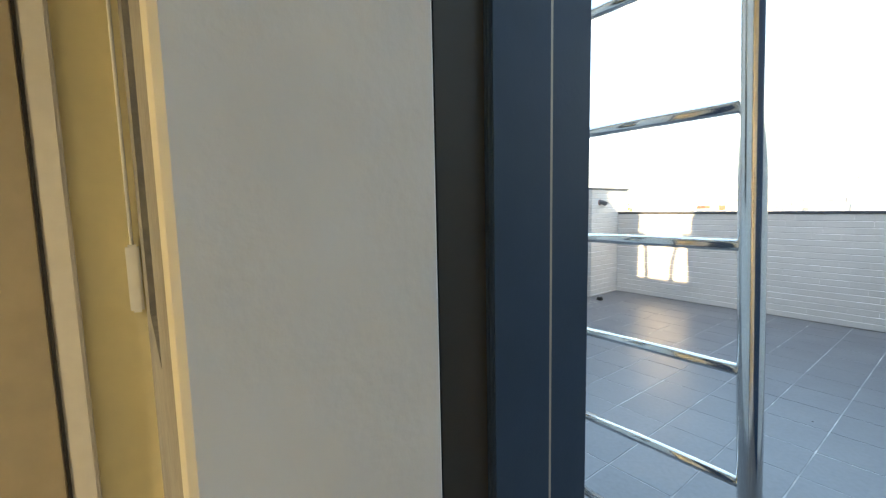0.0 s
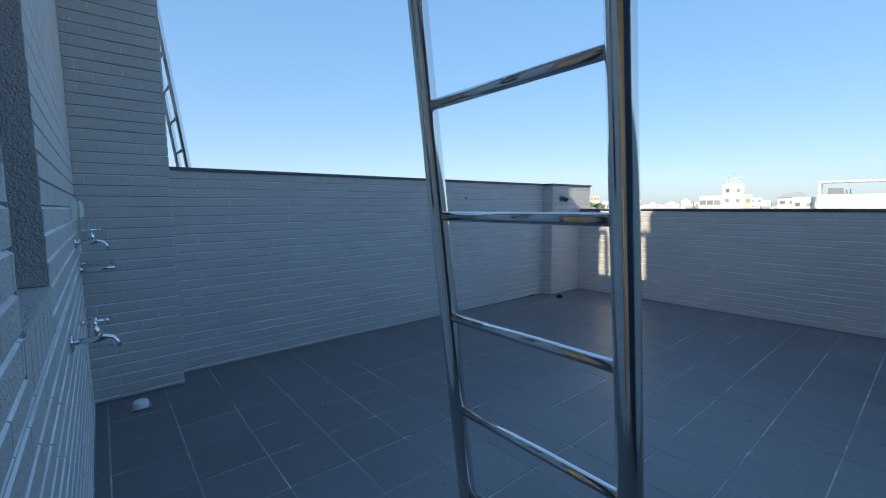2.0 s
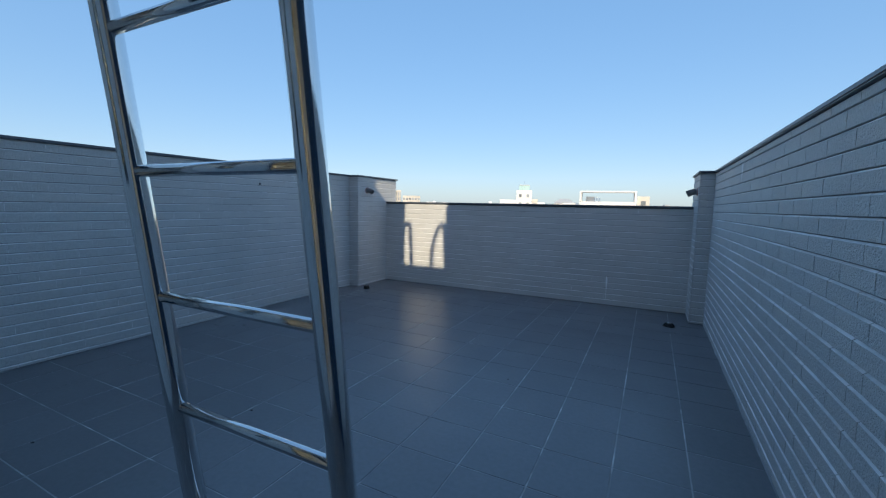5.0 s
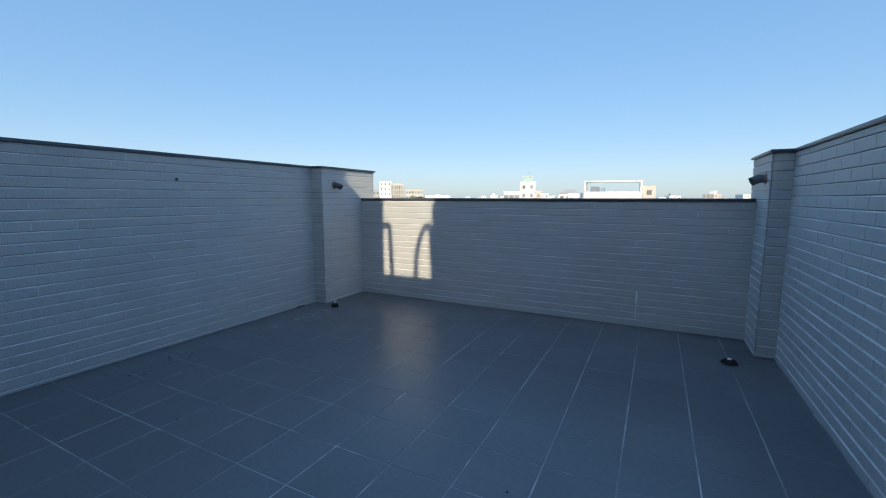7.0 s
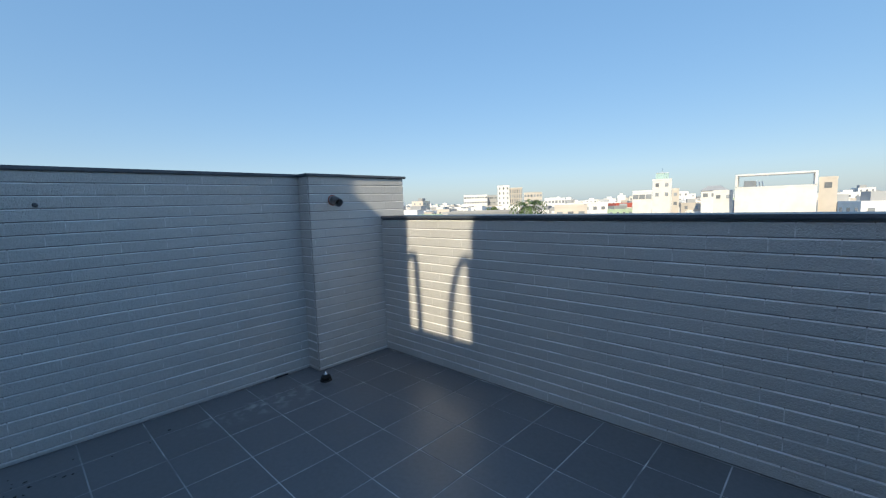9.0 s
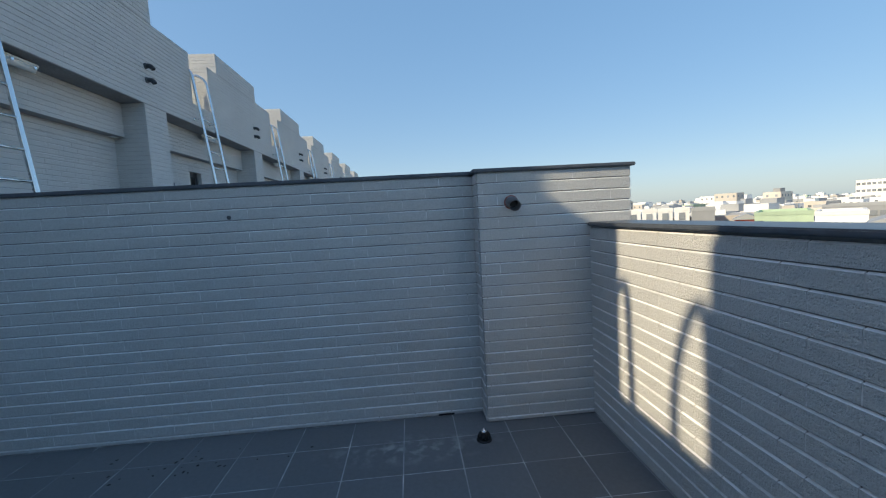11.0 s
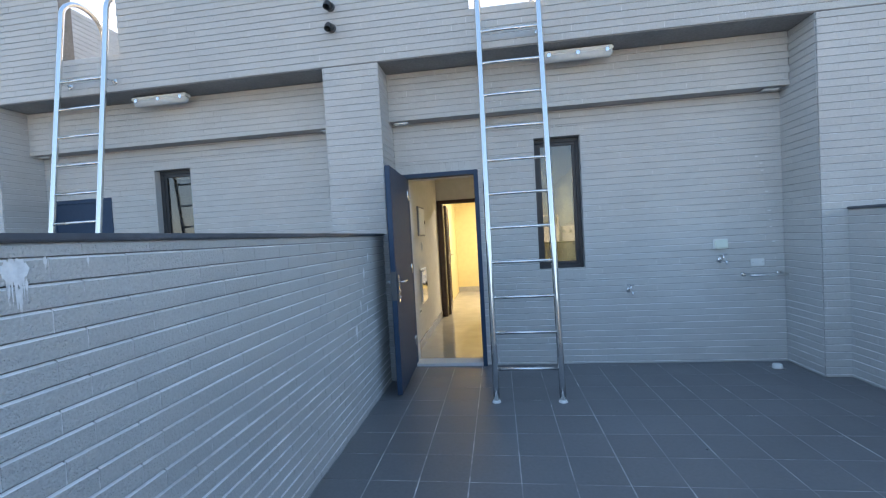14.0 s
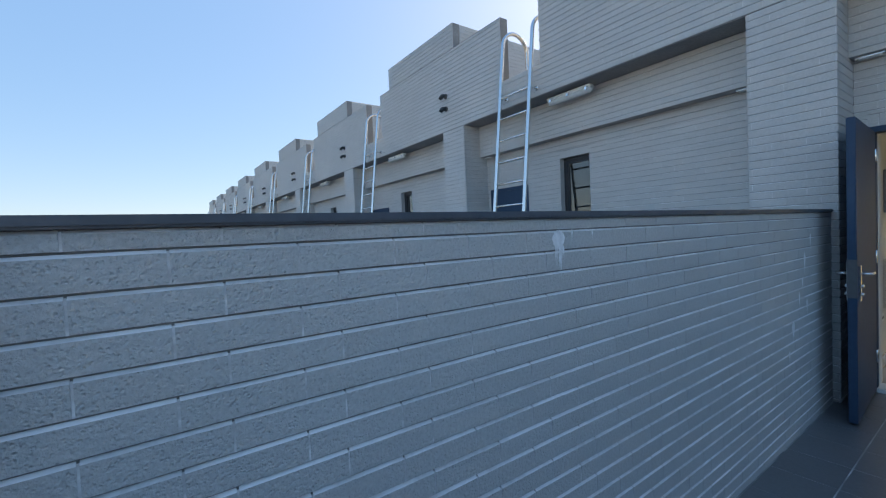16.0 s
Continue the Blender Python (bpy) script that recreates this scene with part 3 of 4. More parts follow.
door_2 = thing("door_2", "dark brown timber inner door standing open", "door", kind="structure")
bm = bmesh.new()
box(bm, DX1 - 0.06, DX1 + 0.035, HY - 0.13, HY + 0.012, 0.022, DZ), box(bm, DX0 - 0.035, DX0 + 0.06, HY - 0.13, HY + 0.012, 0.022, DZ), box(bm, DX0 - 0.035, DX1 + 0.035, HY - 0.13, HY + 0.012, DZ, DZ + 0.06)
part("door_frame", bevelled(bm, 0.004, 1), M_BROWN, door_2)
lp = pose(DX1 - 0.065, HY - 0.13, 0.03, 0, 0, 4.0)
bm = bmesh.new()
box(bm, -0.042, 0.0, -0.78, 0.0, 0.0, 1.95)
for z0, z1 in ((0.15, 0.9), (1.05, 1.82)):
    box(bm, -0.05, -0.041, -0.66, -0.6, z0, z1), box(bm, -0.05, -0.041, -0.18, -0.12, z0, z1)
    box(bm, -0.05, -0.041, -0.6, -0.18, z0, z0 + 0.06), box(bm, -0.05, -0.041, -0.6, -0.18, z1 - 0.06, z1)
part("leaf", moved(bevelled(bm, 0.003, 1), lp), M_BROWN, door_2)
hset = new("lock_set")
hset.parent = door_2
hset.matrix_basis = lp
h = part("handle", bbox(-0.054, -0.042, -0.735, -0.69, 0.9, 1.15, 0.005), M_CHROME, hset, "chrome lever handle on a long plate")
bm = bmesh.new()
tube(bm, [(-0.05, -0.71, 1.05), (-0.09, -0.71, 1.05), (-0.1, -0.69, 1.05), (-0.1, -0.6, 1.045)], 0.009, 8)
part("lever", bm, M_CHROME, h)

hall_door = thing("hall_door", "flat taupe hall door in a pale frame", "door", kind="structure")
bm = bmesh.new()
box(bm, HX0, HX0 + 0.05, -0.46, -0.39, 0.022, 2.15), box(bm, HX0, HX0 + 0.05, -1.36, -1.29, 0.022, 2.15), box(bm, HX0, HX0 + 0.05, -1.29, -0.46, 2.08, 2.15)
part("door_frame", bevelled(bm, 0.008, 2), M_PLASTER, hall_door)
part("leaf", bbox(HX0 + 0.003, HX0 + 0.035, -1.285, -0.472, 0.03, 2.075, 0.003), M_TAUPE, hall_door)
part("gap_strip", bbox(HX0 + 0.002, HX0 + 0.051, -0.468, -0.4595, 0.022, 2.08, 0), M_BLACK, hall_door)

conduit = thing("cable_conduit", "thin white cable running down to a pale wall switch", "cable", at=(HX0, -0.24, 0))
bm = bmesh.new()
tube(bm, [(0.012, 0, HZ), (0.012, 0, 1.16)], 0.006, 8)
part("cable", bm, M_WHITE, conduit)
part("switch_box", bbox(0.0, 0.03, -0.02, 0.02, 0.93, 1.17, 0.008), M_WHITE, conduit)

panel = thing("distribution_box", "white flush distribution box with a hinged cover", "electrical box", at=(HX1, -1.08, 1.45))
part("box_frame", bbox(-0.018, 0.0, -0.22, 0.22, 0.0, 0.40, 0.004), M_HOOD, panel, "grey metal surround")
part("cover", bbox(-0.026, -0.018, -0.195, 0.195, 0.022, 0.378, 0.004), M_WHITE, panel)
part("latch", bbox(-0.032, -0.026, -0.18, -0.155, 0.17, 0.22, 0.002), M_BLACK, panel)
hose = thing("hose_cabinet", "shallow steel wall cabinet with a shiny door", "cabinet", at=(HX1, -1.02, 0.56))
part("body", bbox(-0.02, 0.0, -0.20, 0.20, 0.0, 0.46, 0.004), M_STEEL, hose)
part("cabinet_door", bbox(-0.028, -0.02, -0.18, 0.18, 0.02, 0.43, 0.004), M_STEEL, hose)
part("knob", bbox(-0.038, -0.028, -0.16, -0.14, 0.2, 0.26, 0.002), M_BLACK, hose)
sw = thing("light_switch", "small white light switch on the hall wall", "switch", at=(HX1, -1.1, 1.25))
part("plate", bbox(-0.01, 0, -0.035, 0.035, 0, 0.12, 0.003), M_WHITE, sw)
part("rocker", bbox(-0.014, -0.01, -0.018, 0.018, 0.03, 0.09, 0.002), M_WHITE, sw)
so = thing("wall_socket", "small white wall socket near the hall floor", "socket", at=(HX1, -0.72, 0.45))
part("plate", bbox(-0.01, 0, -0.06, 0.06, 0, 0.075, 0.003), M_WHITE, so)
for dy in (-0.025, 0.025):
    part("outlet", bbox(-0.012, -0.01, dy - 0.012, dy + 0.012, 0.025, 0.05, 0.001), M_PIPE, so)
lamp = thing("ceiling_light", "round warm ceiling light in the cream room", "lamp", at=(-1.3, -4.3, HZ))
part("base", moved(lathe([(0.2, -0.03), (0.2, 0.0)], 24), Matrix.Identity(4)), M_WHITE, lamp)
part("diffuser", moved(lathe([(0.05, -0.08), (0.15, -0.065), (0.185, -0.03), (0.1, -0.028)], 24), Matrix.Identity(4)), M_LAMP, lamp, "glowing warm diffuser")
room_light = new("room_light", bpy.data.lights.new("room_light", "AREA"))
room_light.data.shape, room_light.data.size, room_light.data.energy, room_light.data.color = "DISK", 0.36, 12, (1.0, 0.92, 0.76)
room_light.matrix_world = look((-1.3, -4.3, HZ - 0.09), (-1.3, -4.3, 0))

# ---- roof ladders ----
def rail_y(z):
    return 1.0 - 0.12 * z


def build_ladder():
    lad = thing("roof_ladder", "polished stainless steel roof ladder with hooped rails, bolted to the floor", "ladder", "roof ladders along the terrace row")
    for x in (-1.599, -1.049):
        bm = bmesh.new()
        zc, yb = 4.01, 0.03
        yf = rail_y(zc)
        yc, r = (yf + yb) / 2, (yf - yb) / 2
        pts = [(x, rail_y(z), z) for z in (0.006, 0.5, 1.5, 2.5, 3.5)] + [(x, yc + r * math.cos(a), zc + r * math.sin(a)) for a in [math.pi * k / 14 for k in range(15)]] + [(x, yb, 3.7), (x, yb, 3.306)]
        tube(bm, pts, 0.0272, 20)
        part("rail", bm, M_STEEL, lad)
        ft = part("foot_plate", moved(lathe([(0.037, 0.0), (0.037, 0.006), (0.031, 0.010), (0.030, 0.022)], 20), pose(x, rail_y(0), 0.0015)), M_WHITE, lad, "white floor flange")
        bm = bmesh.new()
        zb = 3.285
        tube(bm, [(x, rail_y(zb), zb), (x, YP + 0.006, zb)], 0.011, 10)
        bk = part("bracket", bm, M_STEEL, lad)
        part("wall_disc", moved(lathe([(0.03, 0.0), (0.03, 0.006), (0.015, 0.01)], 16), pose(x, YP - 0.001, zb, -90, 0, 0)), M_STEEL, bk)
    rung = None
    for i in range(11):
        z = 0.273 + 0.3015 * i
        if rung is None:
            bm = bmesh.new()
            tube(bm, [(-1.594, 0, 0), (-1.054, 0, 0)], 0.014, 12)
            rung = part("rung", bm, M_STEEL, lad)
            rung.location = (0, rail_y(z), z)
        else:
            r2 = new("rung", rung.data)
            r2.parent = lad
            r2.location = (0, rail_y(z), z)
    return lad


ladder = build_ladder()


def build_tube_light():
    t = thing("tube_light", "weatherproof white fluorescent tube fitting hanging under the soffit", "lamp", "tube lights along the terrace row", at=(-1.975, 0.30, ZS))
    part("housing", bbox(-0.33, 0.33, -0.05, 0.05, -0.062, -0.022, 0.012, 3), M_WHITE, t)
    bm = bmesh.new()
    tube(bm, [(-0.325, 0, -0.068), (-0.30, 0, -0.078), (0.30, 0, -0.078), (0.325, 0, -0.068)], [0.02, 0.042, 0.042, 0.02], 16)
    part("diffuser", bm, M_LENS, t, "frosted ribbed cover")
    for x in (-0.27, 0.0, 0.27):
        for y in (-0.054, 0.044):
            part("clip", bbox(x - 0.016, x + 0.016, y, y + 0.01, -0.085, -0.045, 0.003), M_CHROME, t)
    for x in (-0.2, 0.2):
        part("mount", bbox(x - 0.04, x + 0.04, -0.02, 0.02, -0.024, 0.001, 0.002), M_CHROME, t)
    return t


tube_light = build_tube_light()


def build_downlight(x):
    d = thing("downlight", "small rectangular recessed light under the beam", "lamp", "beam downlights", at=(x, 0.07, ZB - 0.001))
    part("trim", bbox(-0.085, 0.085, -0.04, 0.04, -0.014, 0.002, 0.003), M_CHROME, d)
    part("lens", bbox(-0.065, 0.065, -0.026, 0.026, -0.018, -0.012, 0.002), M_WHITE, d)
    return d


downlights = [build_downlight(-0.155), build_downlight(-3.8)]


def build_vent_pipe(z):
    v = thing("overflow_pipe", "short dark grey plastic pipe elbow poking out of the parapet", "pipe", "overflow pipes", at=(0.40, YP, z))
    bm = bmesh.new()
    tube(bm, [(0, -0.01, 0), (0, 0.05, 0), (0, 0.075, -0.006), (0, 0.1, -0.03), (0, 0.112, -0.055)], 0.034, 14, caps=False)
    bmesh.ops.solidify(bm, geom=bm.faces[:], thickness=0.004)
    part("elbow", bm, M_PIPE, v)
    part("collar", moved(lathe([(0.045, 0.0), (0.045, 0.012), (0.036, 0.02)], 16), pose(0, 0, 0, -90, 0, 0)), M_PIPE, v)
    return v


pipes = [build_vent_pipe(3.765), build_vent_pipe(3.555)]
for p in pipes:
    copy_thing(p, Matrix.Translation((-PITCH, 0, 0)) @ p.matrix_world)

# ---- neighbouring houses of the row ----
def build_house(with_pillar):
    h = thing("townhouse", "grey tiled terrace house with a stepped roof parapet", "house", "row of terrace houses")
    part("wall", bm_of(front_body), M_GROUT, h)
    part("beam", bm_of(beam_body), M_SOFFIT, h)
    part("roof_parapet", bm_of(upper_body), M_GROUT, h)
    L = BAY0 - BAY1
    fs = [((BAY0, -G, 0), SOUTH, front_rects(1.3)), ((BAY0, YB - G, 0), SOUTH, courses(L, ZB, ZS - 0.002, (), 0.3))] + upper_faces()
    if with_pillar:
        part("pillar", bm_of(pillar_body, -0.1), M_GROUT, h)
        fs += pillar_faces(1.3)
    brick_set(h, fs)
    build_window(h, "window")
    part("room_wall", bbox(BAY1, BAY0, -2.2, -2.1, 0, ZB, 0), M_PLASTER, h)
    part("room_side", bbox(BAY0 - 0.1, BAY0, -2.1, -0.2, 0, ZB, 0), M_PLASTER, h)
    part("room_side", bbox(BAY1, BAY1 + 0.1, -2.1, -0.2, 0, ZB, 0), M_PLASTER, h)
    part("room_floor", bbox(BAY1, BAY0, -2.1, -0.2, -0.1, 0, 0), M_INFLOOR, h)
    d = part("door", bbox(DOOR[0] + 0.045, DOOR[1] - 0.045, -0.04, 0.0, 0.02, DOOR[2] - 0.045, 0.003), M_DOOR, h, "closed blue-grey steel door")
    bm = bmesh.new()
    box(bm, DOOR[0], DOOR[0] + 0.045, -0.1, 0.012, 0, DOOR[2]), box(bm, DOOR[1] - 0.045, DOOR[1], -0.1, 0.012, 0, DOOR[2]), box(bm, DOOR[0] + 0.045, DOOR[1] - 0.045, -0.1, 0.012, DOOR[2] - 0.045, DOOR[2])
    part("door_frame", bm, M_DOOR, d)
    lv = bmesh.new()
    tube(lv, [(DOOR[0] + 0.1, 0, 1.02), (DOOR[0] + 0.1, 0.05, 1.02), (DOOR[0] + 0.2, 0.055, 1.02)], 0.009, 8)
    part("handle", lv, M_STEEL, d)
    part("terrace", bbox(BAY1 - 0.2, BAY0 + 0.2, 0, 5.6, -0.2, 0, 0), M_FLOOR, h)
    part("outer_parapet", bbox(BAY1 - 0.1, BAY0 + 0.1, YF, YF + 0.2, 0, ZF, 0), M_TILE, h)
    return h


house_b = build_house(False)
house_b.matrix_world = Matrix.Translation((-PITCH, 0, 0))
house_a = build_house(True)
house_a.matrix_world = Matrix.Translation((PITCH, 0, 0))
units = [-1, 1] + [k for i in range(2, 10) for k in (-i, i)]
for k in units:
    m = Matrix.Translation((k * PITCH, 0, 0))
    if abs(k) > 1:
        copy_thing(house_a, m)
    copy_thing(ladder, Matrix.Translation((0.09 if k < 0 else 0.0, 0, 0)) @ m)
    copy_thing(tube_light, m @ tube_light.matrix_world)
    for d in downlights:
        copy_thing(d, m @ d.matrix_world)
    if k != -1:
        for p in pipes:
            copy_thing(p, m @ p.matrix_world)
for k in [j for j in range(-10, 10) if j not in (-1, 0)]:
    x = k * PITCH
    w = tagged(new("party_wall", mesh_of("party_wall", bbox(x + XR, x + XR + 0.32, YP, 5.64, -0.1, ZP - 0.003, 0), M_TILE)), "grey tiled party parapet between neighbouring terraces", "wall", "party parapets", "structure")
bm = bmesh.new()
box(bm, -9.6 * PITCH, 9.6 * PITCH, -7.6, 5.63, -13.0, -0.21)
setting("lower_storeys", bm, M_TILE, "grey tiled lower storeys of the terrace row", "building")

# ---- fittings of the terrace ----
def build_tap(name, at, label):
    t = thing(name, label, "tap", "wall taps", at=at)
    part("rosette", moved(lathe([(0.036, 0.0), (0.034, 0.008), (0.014, 0.014)], 20), pose(0, 0, 0, -90, 0, 0)), M_CHROME, t)
    bm = bmesh.new()
    tube(bm, [(0, 0.008, 0), (0, 0.055, 0), (0, 0.075, 0.004), (0, 0.1, 0.006), (0, 0.125, -0.002), (0, 0.138, -0.022), (0, 0.141, -0.04)], [0.011, 0.011, 0.017, 0.013, 0.012, 0.0115, 0.0125], 14)
    part("spout", bm, M_CHROME, t)
    part("bonnet", moved(lathe([(0.012, 0.0), (0.016, 0.012), (0.016, 0.03), (0.010, 0.036), (0.008, 0.055)], 16), pose(0, 0.075, 0.012)), M_CHROME, t)
    bm = bmesh.new()
    tube(bm, [(-0.036, 0.075, 0.07), (0.036, 0.075, 0.07)], [0.007, 0.006], 10)
    tube(bm, [(0, 0.039, 0.07), (0, 0.111, 0.07)], [0.006, 0.007], 10)
    for s in ((-0.036, 0.075), (0.036, 0.075), (0, 0.039), (0, 0.111)):
        bmesh.ops.create_icosphere(bm, subdivisions=2, radius=0.0095, matrix=Matrix.Translation((s[0], s[1], 0.07)))
    part("cross_handle", bm, M_CHROME, t)
    for o in t.children:
        o.data.transform(Matrix.Scale(0.86, 4))
    return t


build_tap("wall_tap", (-2.45, 0.0, 0.77), "chrome cross-handle garden tap on the tiled wall")
build_tap("wall_tap", (-3.335, 0.0, 1.04), "chrome cross-handle tap below a pale socket cover")
ob = thing("socket_cover", "pale green weatherproof socket cover on the tiled wall", "socket", at=(-3.335, 0.0, 1.15))
part("back_plate", bbox(-0.068, 0.068, -0.002, 0.022, 0.0, 0.1, 0.005), M_WHITE, ob)
part("flap", bbox(-0.06, 0.06, 0.022, 0.045, 0.006, 0.094, 0.01, 3), M_GREENISH, ob)
ob = thing("wall_plate", "small white blank plate on the tiled wall", "socket", at=(-3.675, 0.0, 0.965))
part("plate", bbox(-0.062, 0.062, -0.002, 0.012, 0.0, 0.074, 0.004), M_WHITE, ob)
for s in (-0.045, 0.045):
    part("screw", moved(lathe([(0.004, 0), (0.004, 0.003), (0.002, 0.004)], 8), pose(s, 0.012, 0.037, -90, 0, 0)), M_CHROME, ob)
ob = thing("mop_rack", "slim grey metal loop rack fixed to the tiled wall", "rack", at=(-3.71, 0.0, 0.885))
bm = bmesh.new()
tube(bm, [(0.17, 0.0, 0), (0.17, 0.12, 0), (0.165, 0.14, 0), (0.15, 0.147, 0), (-0.13, 0.147, 0), (-0.15, 0.14, 0), (-0.155, 0.12, 0), (-0.155, 0.0, 0)], 0.011, 10)
part("loop", bm, M_STEEL, ob)
for s in (0.17, -0.155):
    part("flange", moved(lathe([(0.022, 0.0), (0.022, 0.006), (0.013, 0.01)], 14), pose(s, 0, 0, -90, 0, 0)), M_STEEL, ob)


def build_drain(at, rz, r, h, cap, label):
    d = thing("floor_drain", label, "drain", "floor drains", at=at, rz=rz)
    part("ring", lathe([(r * 0.5, 0.002), (r, 0.002), (r, 0.006), (r * 0.88, 0.010), (r * 0.5, 0.009)], 28), M_BLACK, d)
    rib = None
    for k in range(14):
        if rib is None:
            bm = bmesh.new()
            tube(bm, [(r * 0.8, 0, 0.006), (r * 0.76, 0, h * 0.55), (r * 0.6, 0, h * 0.85), (r * 0.2, 0, h)], 0.0036, 6)
            rib = part("rib", bm, M_BLACK, d)
        else:
            o = new("rib", rib.data)
            o.parent = d
            o.matrix_basis = pose(0, 0, 0, 0, 0, 360 * k / 14)
    part("core", lathe([(r * 0.62, 0.006), (r * 0.58, h * 0.5), (r * 0.4, h * 0.8), (r * 0.1, h * 0.84)], 20), M_BLACK, d)
    part("crown", lathe([(r * 0.34, h * 0.97), (r * 0.36, h + 0.003), (r * 0.28, h + 0.008), (r * 0.12, h + 0.010), (r * 0.10, h + cap), (r * 0.03, h + cap + 0.002)], 16), M_CHROME, d)
    return d


build_drain((-3.82, 4.68, 0.0), 0, 0.043, 0.046, 0.022, "small domed floor strainer with a bright metal cap")
build_drain((-0.30, 4.78, 0.0), 20, 0.054, 0.030, 0.010, "low black ribbed floor drain cover on the slate tiles")
ob = thing("cleanout_cap", "white plastic cleanout cap on a small floor plate", "cap", at=(-3.70, 0.216, 0.0))
part("base", bbox(-0.055, 0.055, -0.055, 0.055, 0.0, 0.009, 0.004), M_STEEL, ob)
part("cap", lathe([(0.036, 0.006), (0.04, 0.012), (0.04, 0.038), (0.034, 0.044), (0.01, 0.045)], 22), M_WHITE, ob)


def build_hood(at, rz, material, label):
    v = thing("wall_lamp", label, "lamp", "pier lamps", at=at, rz=rz)
    bm = bmesh.new()
    tube(bm, [(0, -0.004, 0), (0, 0.04, 0), (0, 0.062, -0.009), (0, 0.09, -0.023)], [0.029, 0.030, 0.031, 0.032], 22, caps=False)
    bmesh.ops.solidify(bm, geom=bm.faces[:], thickness=0.004)
    part("hood", bm, material, v)
    part("collar", moved(lathe([(0.034, 0.0), (0.034, 0.008), (0.03, 0.012)], 22), pose(0, 0, 0, -90, 0, 0)), material, v)
    part("sealant", moved(lathe([(0.041, -0.001), (0.041, 0.002), (0.034, 0.005)], 20), pose(0, 0, 0, -90, 0, 0)), M_SEAL, v, "reddish sealant ring")
    part("lens", moved(lathe([(0.018, 0.0), (0.026, 0.004)], 18), pose(0, 0.045, -0.002, -90, 0, 0)), M_BLACK, v)
    return v


build_hood((-4.0, 4.93, 1.295), -90, M_HOOD, "dark grey hooded cylinder fitting on the tiled pier")
build_hood((-0.125, 5.14, 1.298), 90, M_HOOD, "dark grey hooded cylinder fitting on the tiled pier")

# ---- marks and litter ----
def blotch(name, label, material, at, m, w, h, drips, seed):
    rnd = random.Random(seed)
    bm = bmesh.new()
    n = 26
    top, bot = [], []
    for i in range(n + 1):
        s = -w / 2 + w * i / n
        e = 1 - abs(2 * i / n - 1) ** 3
        top.append(bm.verts.new((s, h * 0.3 * e * rnd.uniform(0.6, 1), 0)))
        bot.append(bm.verts.new((s, -h * (0.25 + (0.75 if i in drips else 0.25 * rnd.random())) * e, 0)))
    for i in range(n):
        bm.faces.new((bot[i], bot[i + 1], top[i + 1], top[i]))
    ob = tagged(new(name, mesh_of(name, bm, material)), label, "stain", kind="structure")
    ob.matrix_world = m
    return ob


wall_m = Matrix(((0, 0, -1, XR - 0.0016), (-1, 0, 0, 3.668), (0, 1, 0, 1.408), (0, 0, 0, 1)))
blotch("cement_splash", "pale cement splash dripping down the tiles", M_SPLASH, None, wall_m, 0.064, 0.095, (6, 10, 13, 14, 18, 20), 3)
for i, (y, z, w, h) in enumerate(((3.66, 1.345, 0.012, 0.075), (3.683, 1.365, 0.008, 0.06), (3.645, 1.37, 0.007, 0.05), (3.60, 1.425, 0.010, 0.035), (3.49, 1.42, 0.008, 0.03), (1.15, 1.17, 0.04, 0.14), (1.40, 0.74, 0.06, 0.13), (1.11, 0.86, 0.035, 0.1), (1.48, 0.58, 0.03, 0.07), (1.2, 1.02, 0.03, 0.08), (1.02, 1.30, 0.03, 0.10), (1.27, 0.92, 0.03, 0.12))):
    mm = wall_m.copy()
    mm[1][3], mm[2][3] = y, z
    blotch("cement_splash", "pale cement run on the grey tiles", M_SPLASH, None, mm, w, h, (9, 13, 17), 7 + i)
south_m = Matrix(((-1, 0, 0, 0), (0, 0, 1, 0.0012), (0, 1, 0, 0), (0, 0, 0, 1)))
for i, (x, z) in enumerate(((-3.74, 1.98), (-3.745, 1.91), (-3.745, 1.80), (-3.78, 1.70), (-3.80, 1.51), (-3.805, 1.42), (-3.81, 1.35), (-3.83, 1.20), (-3.70, 2.05))):
    mm = south_m.copy()
    mm[0][3], mm[2][3] = x, z
    blotch("cement_splash", "small white lime spot on a tile joint", M_SPLASH, None, mm, 0.035, 0.014, (), 40 + i)
north_m = Matrix(((1, 0, 0, -0.935), (0, 0, -1, YF - 0.0012), (0, 1, 0, 0.29), (0, 0, 0, 1)))
blotch("cement_splash", "faint pale streak running down the outer parapet", M_SPLASH, None, north_m, 0.02, 0.21, (10, 11, 12, 13, 14, 15), 60)
plug = thing("wall_plug", "small dark screw plug set in the tiled wall", "plug", at=(XL, 3.31, 1.297))
part("plug", moved(lathe([(0.012, -0.002), (0.012, 0.004), (0.006, 0.012)], 12), pose(0, 0, 0, 0, 90, 0)), M_PIPE, plug)
weep = thing("weep_slot", "narrow black weep slot at the foot of the wall", "slot", at=(XL, 4.50, 0.0))
part("slot", bbox(-0.001, 0.004, -0.05, 0.05, 0.002, 0.013, 0.001), M_BLACK, weep)
rnd = random.Random(5)
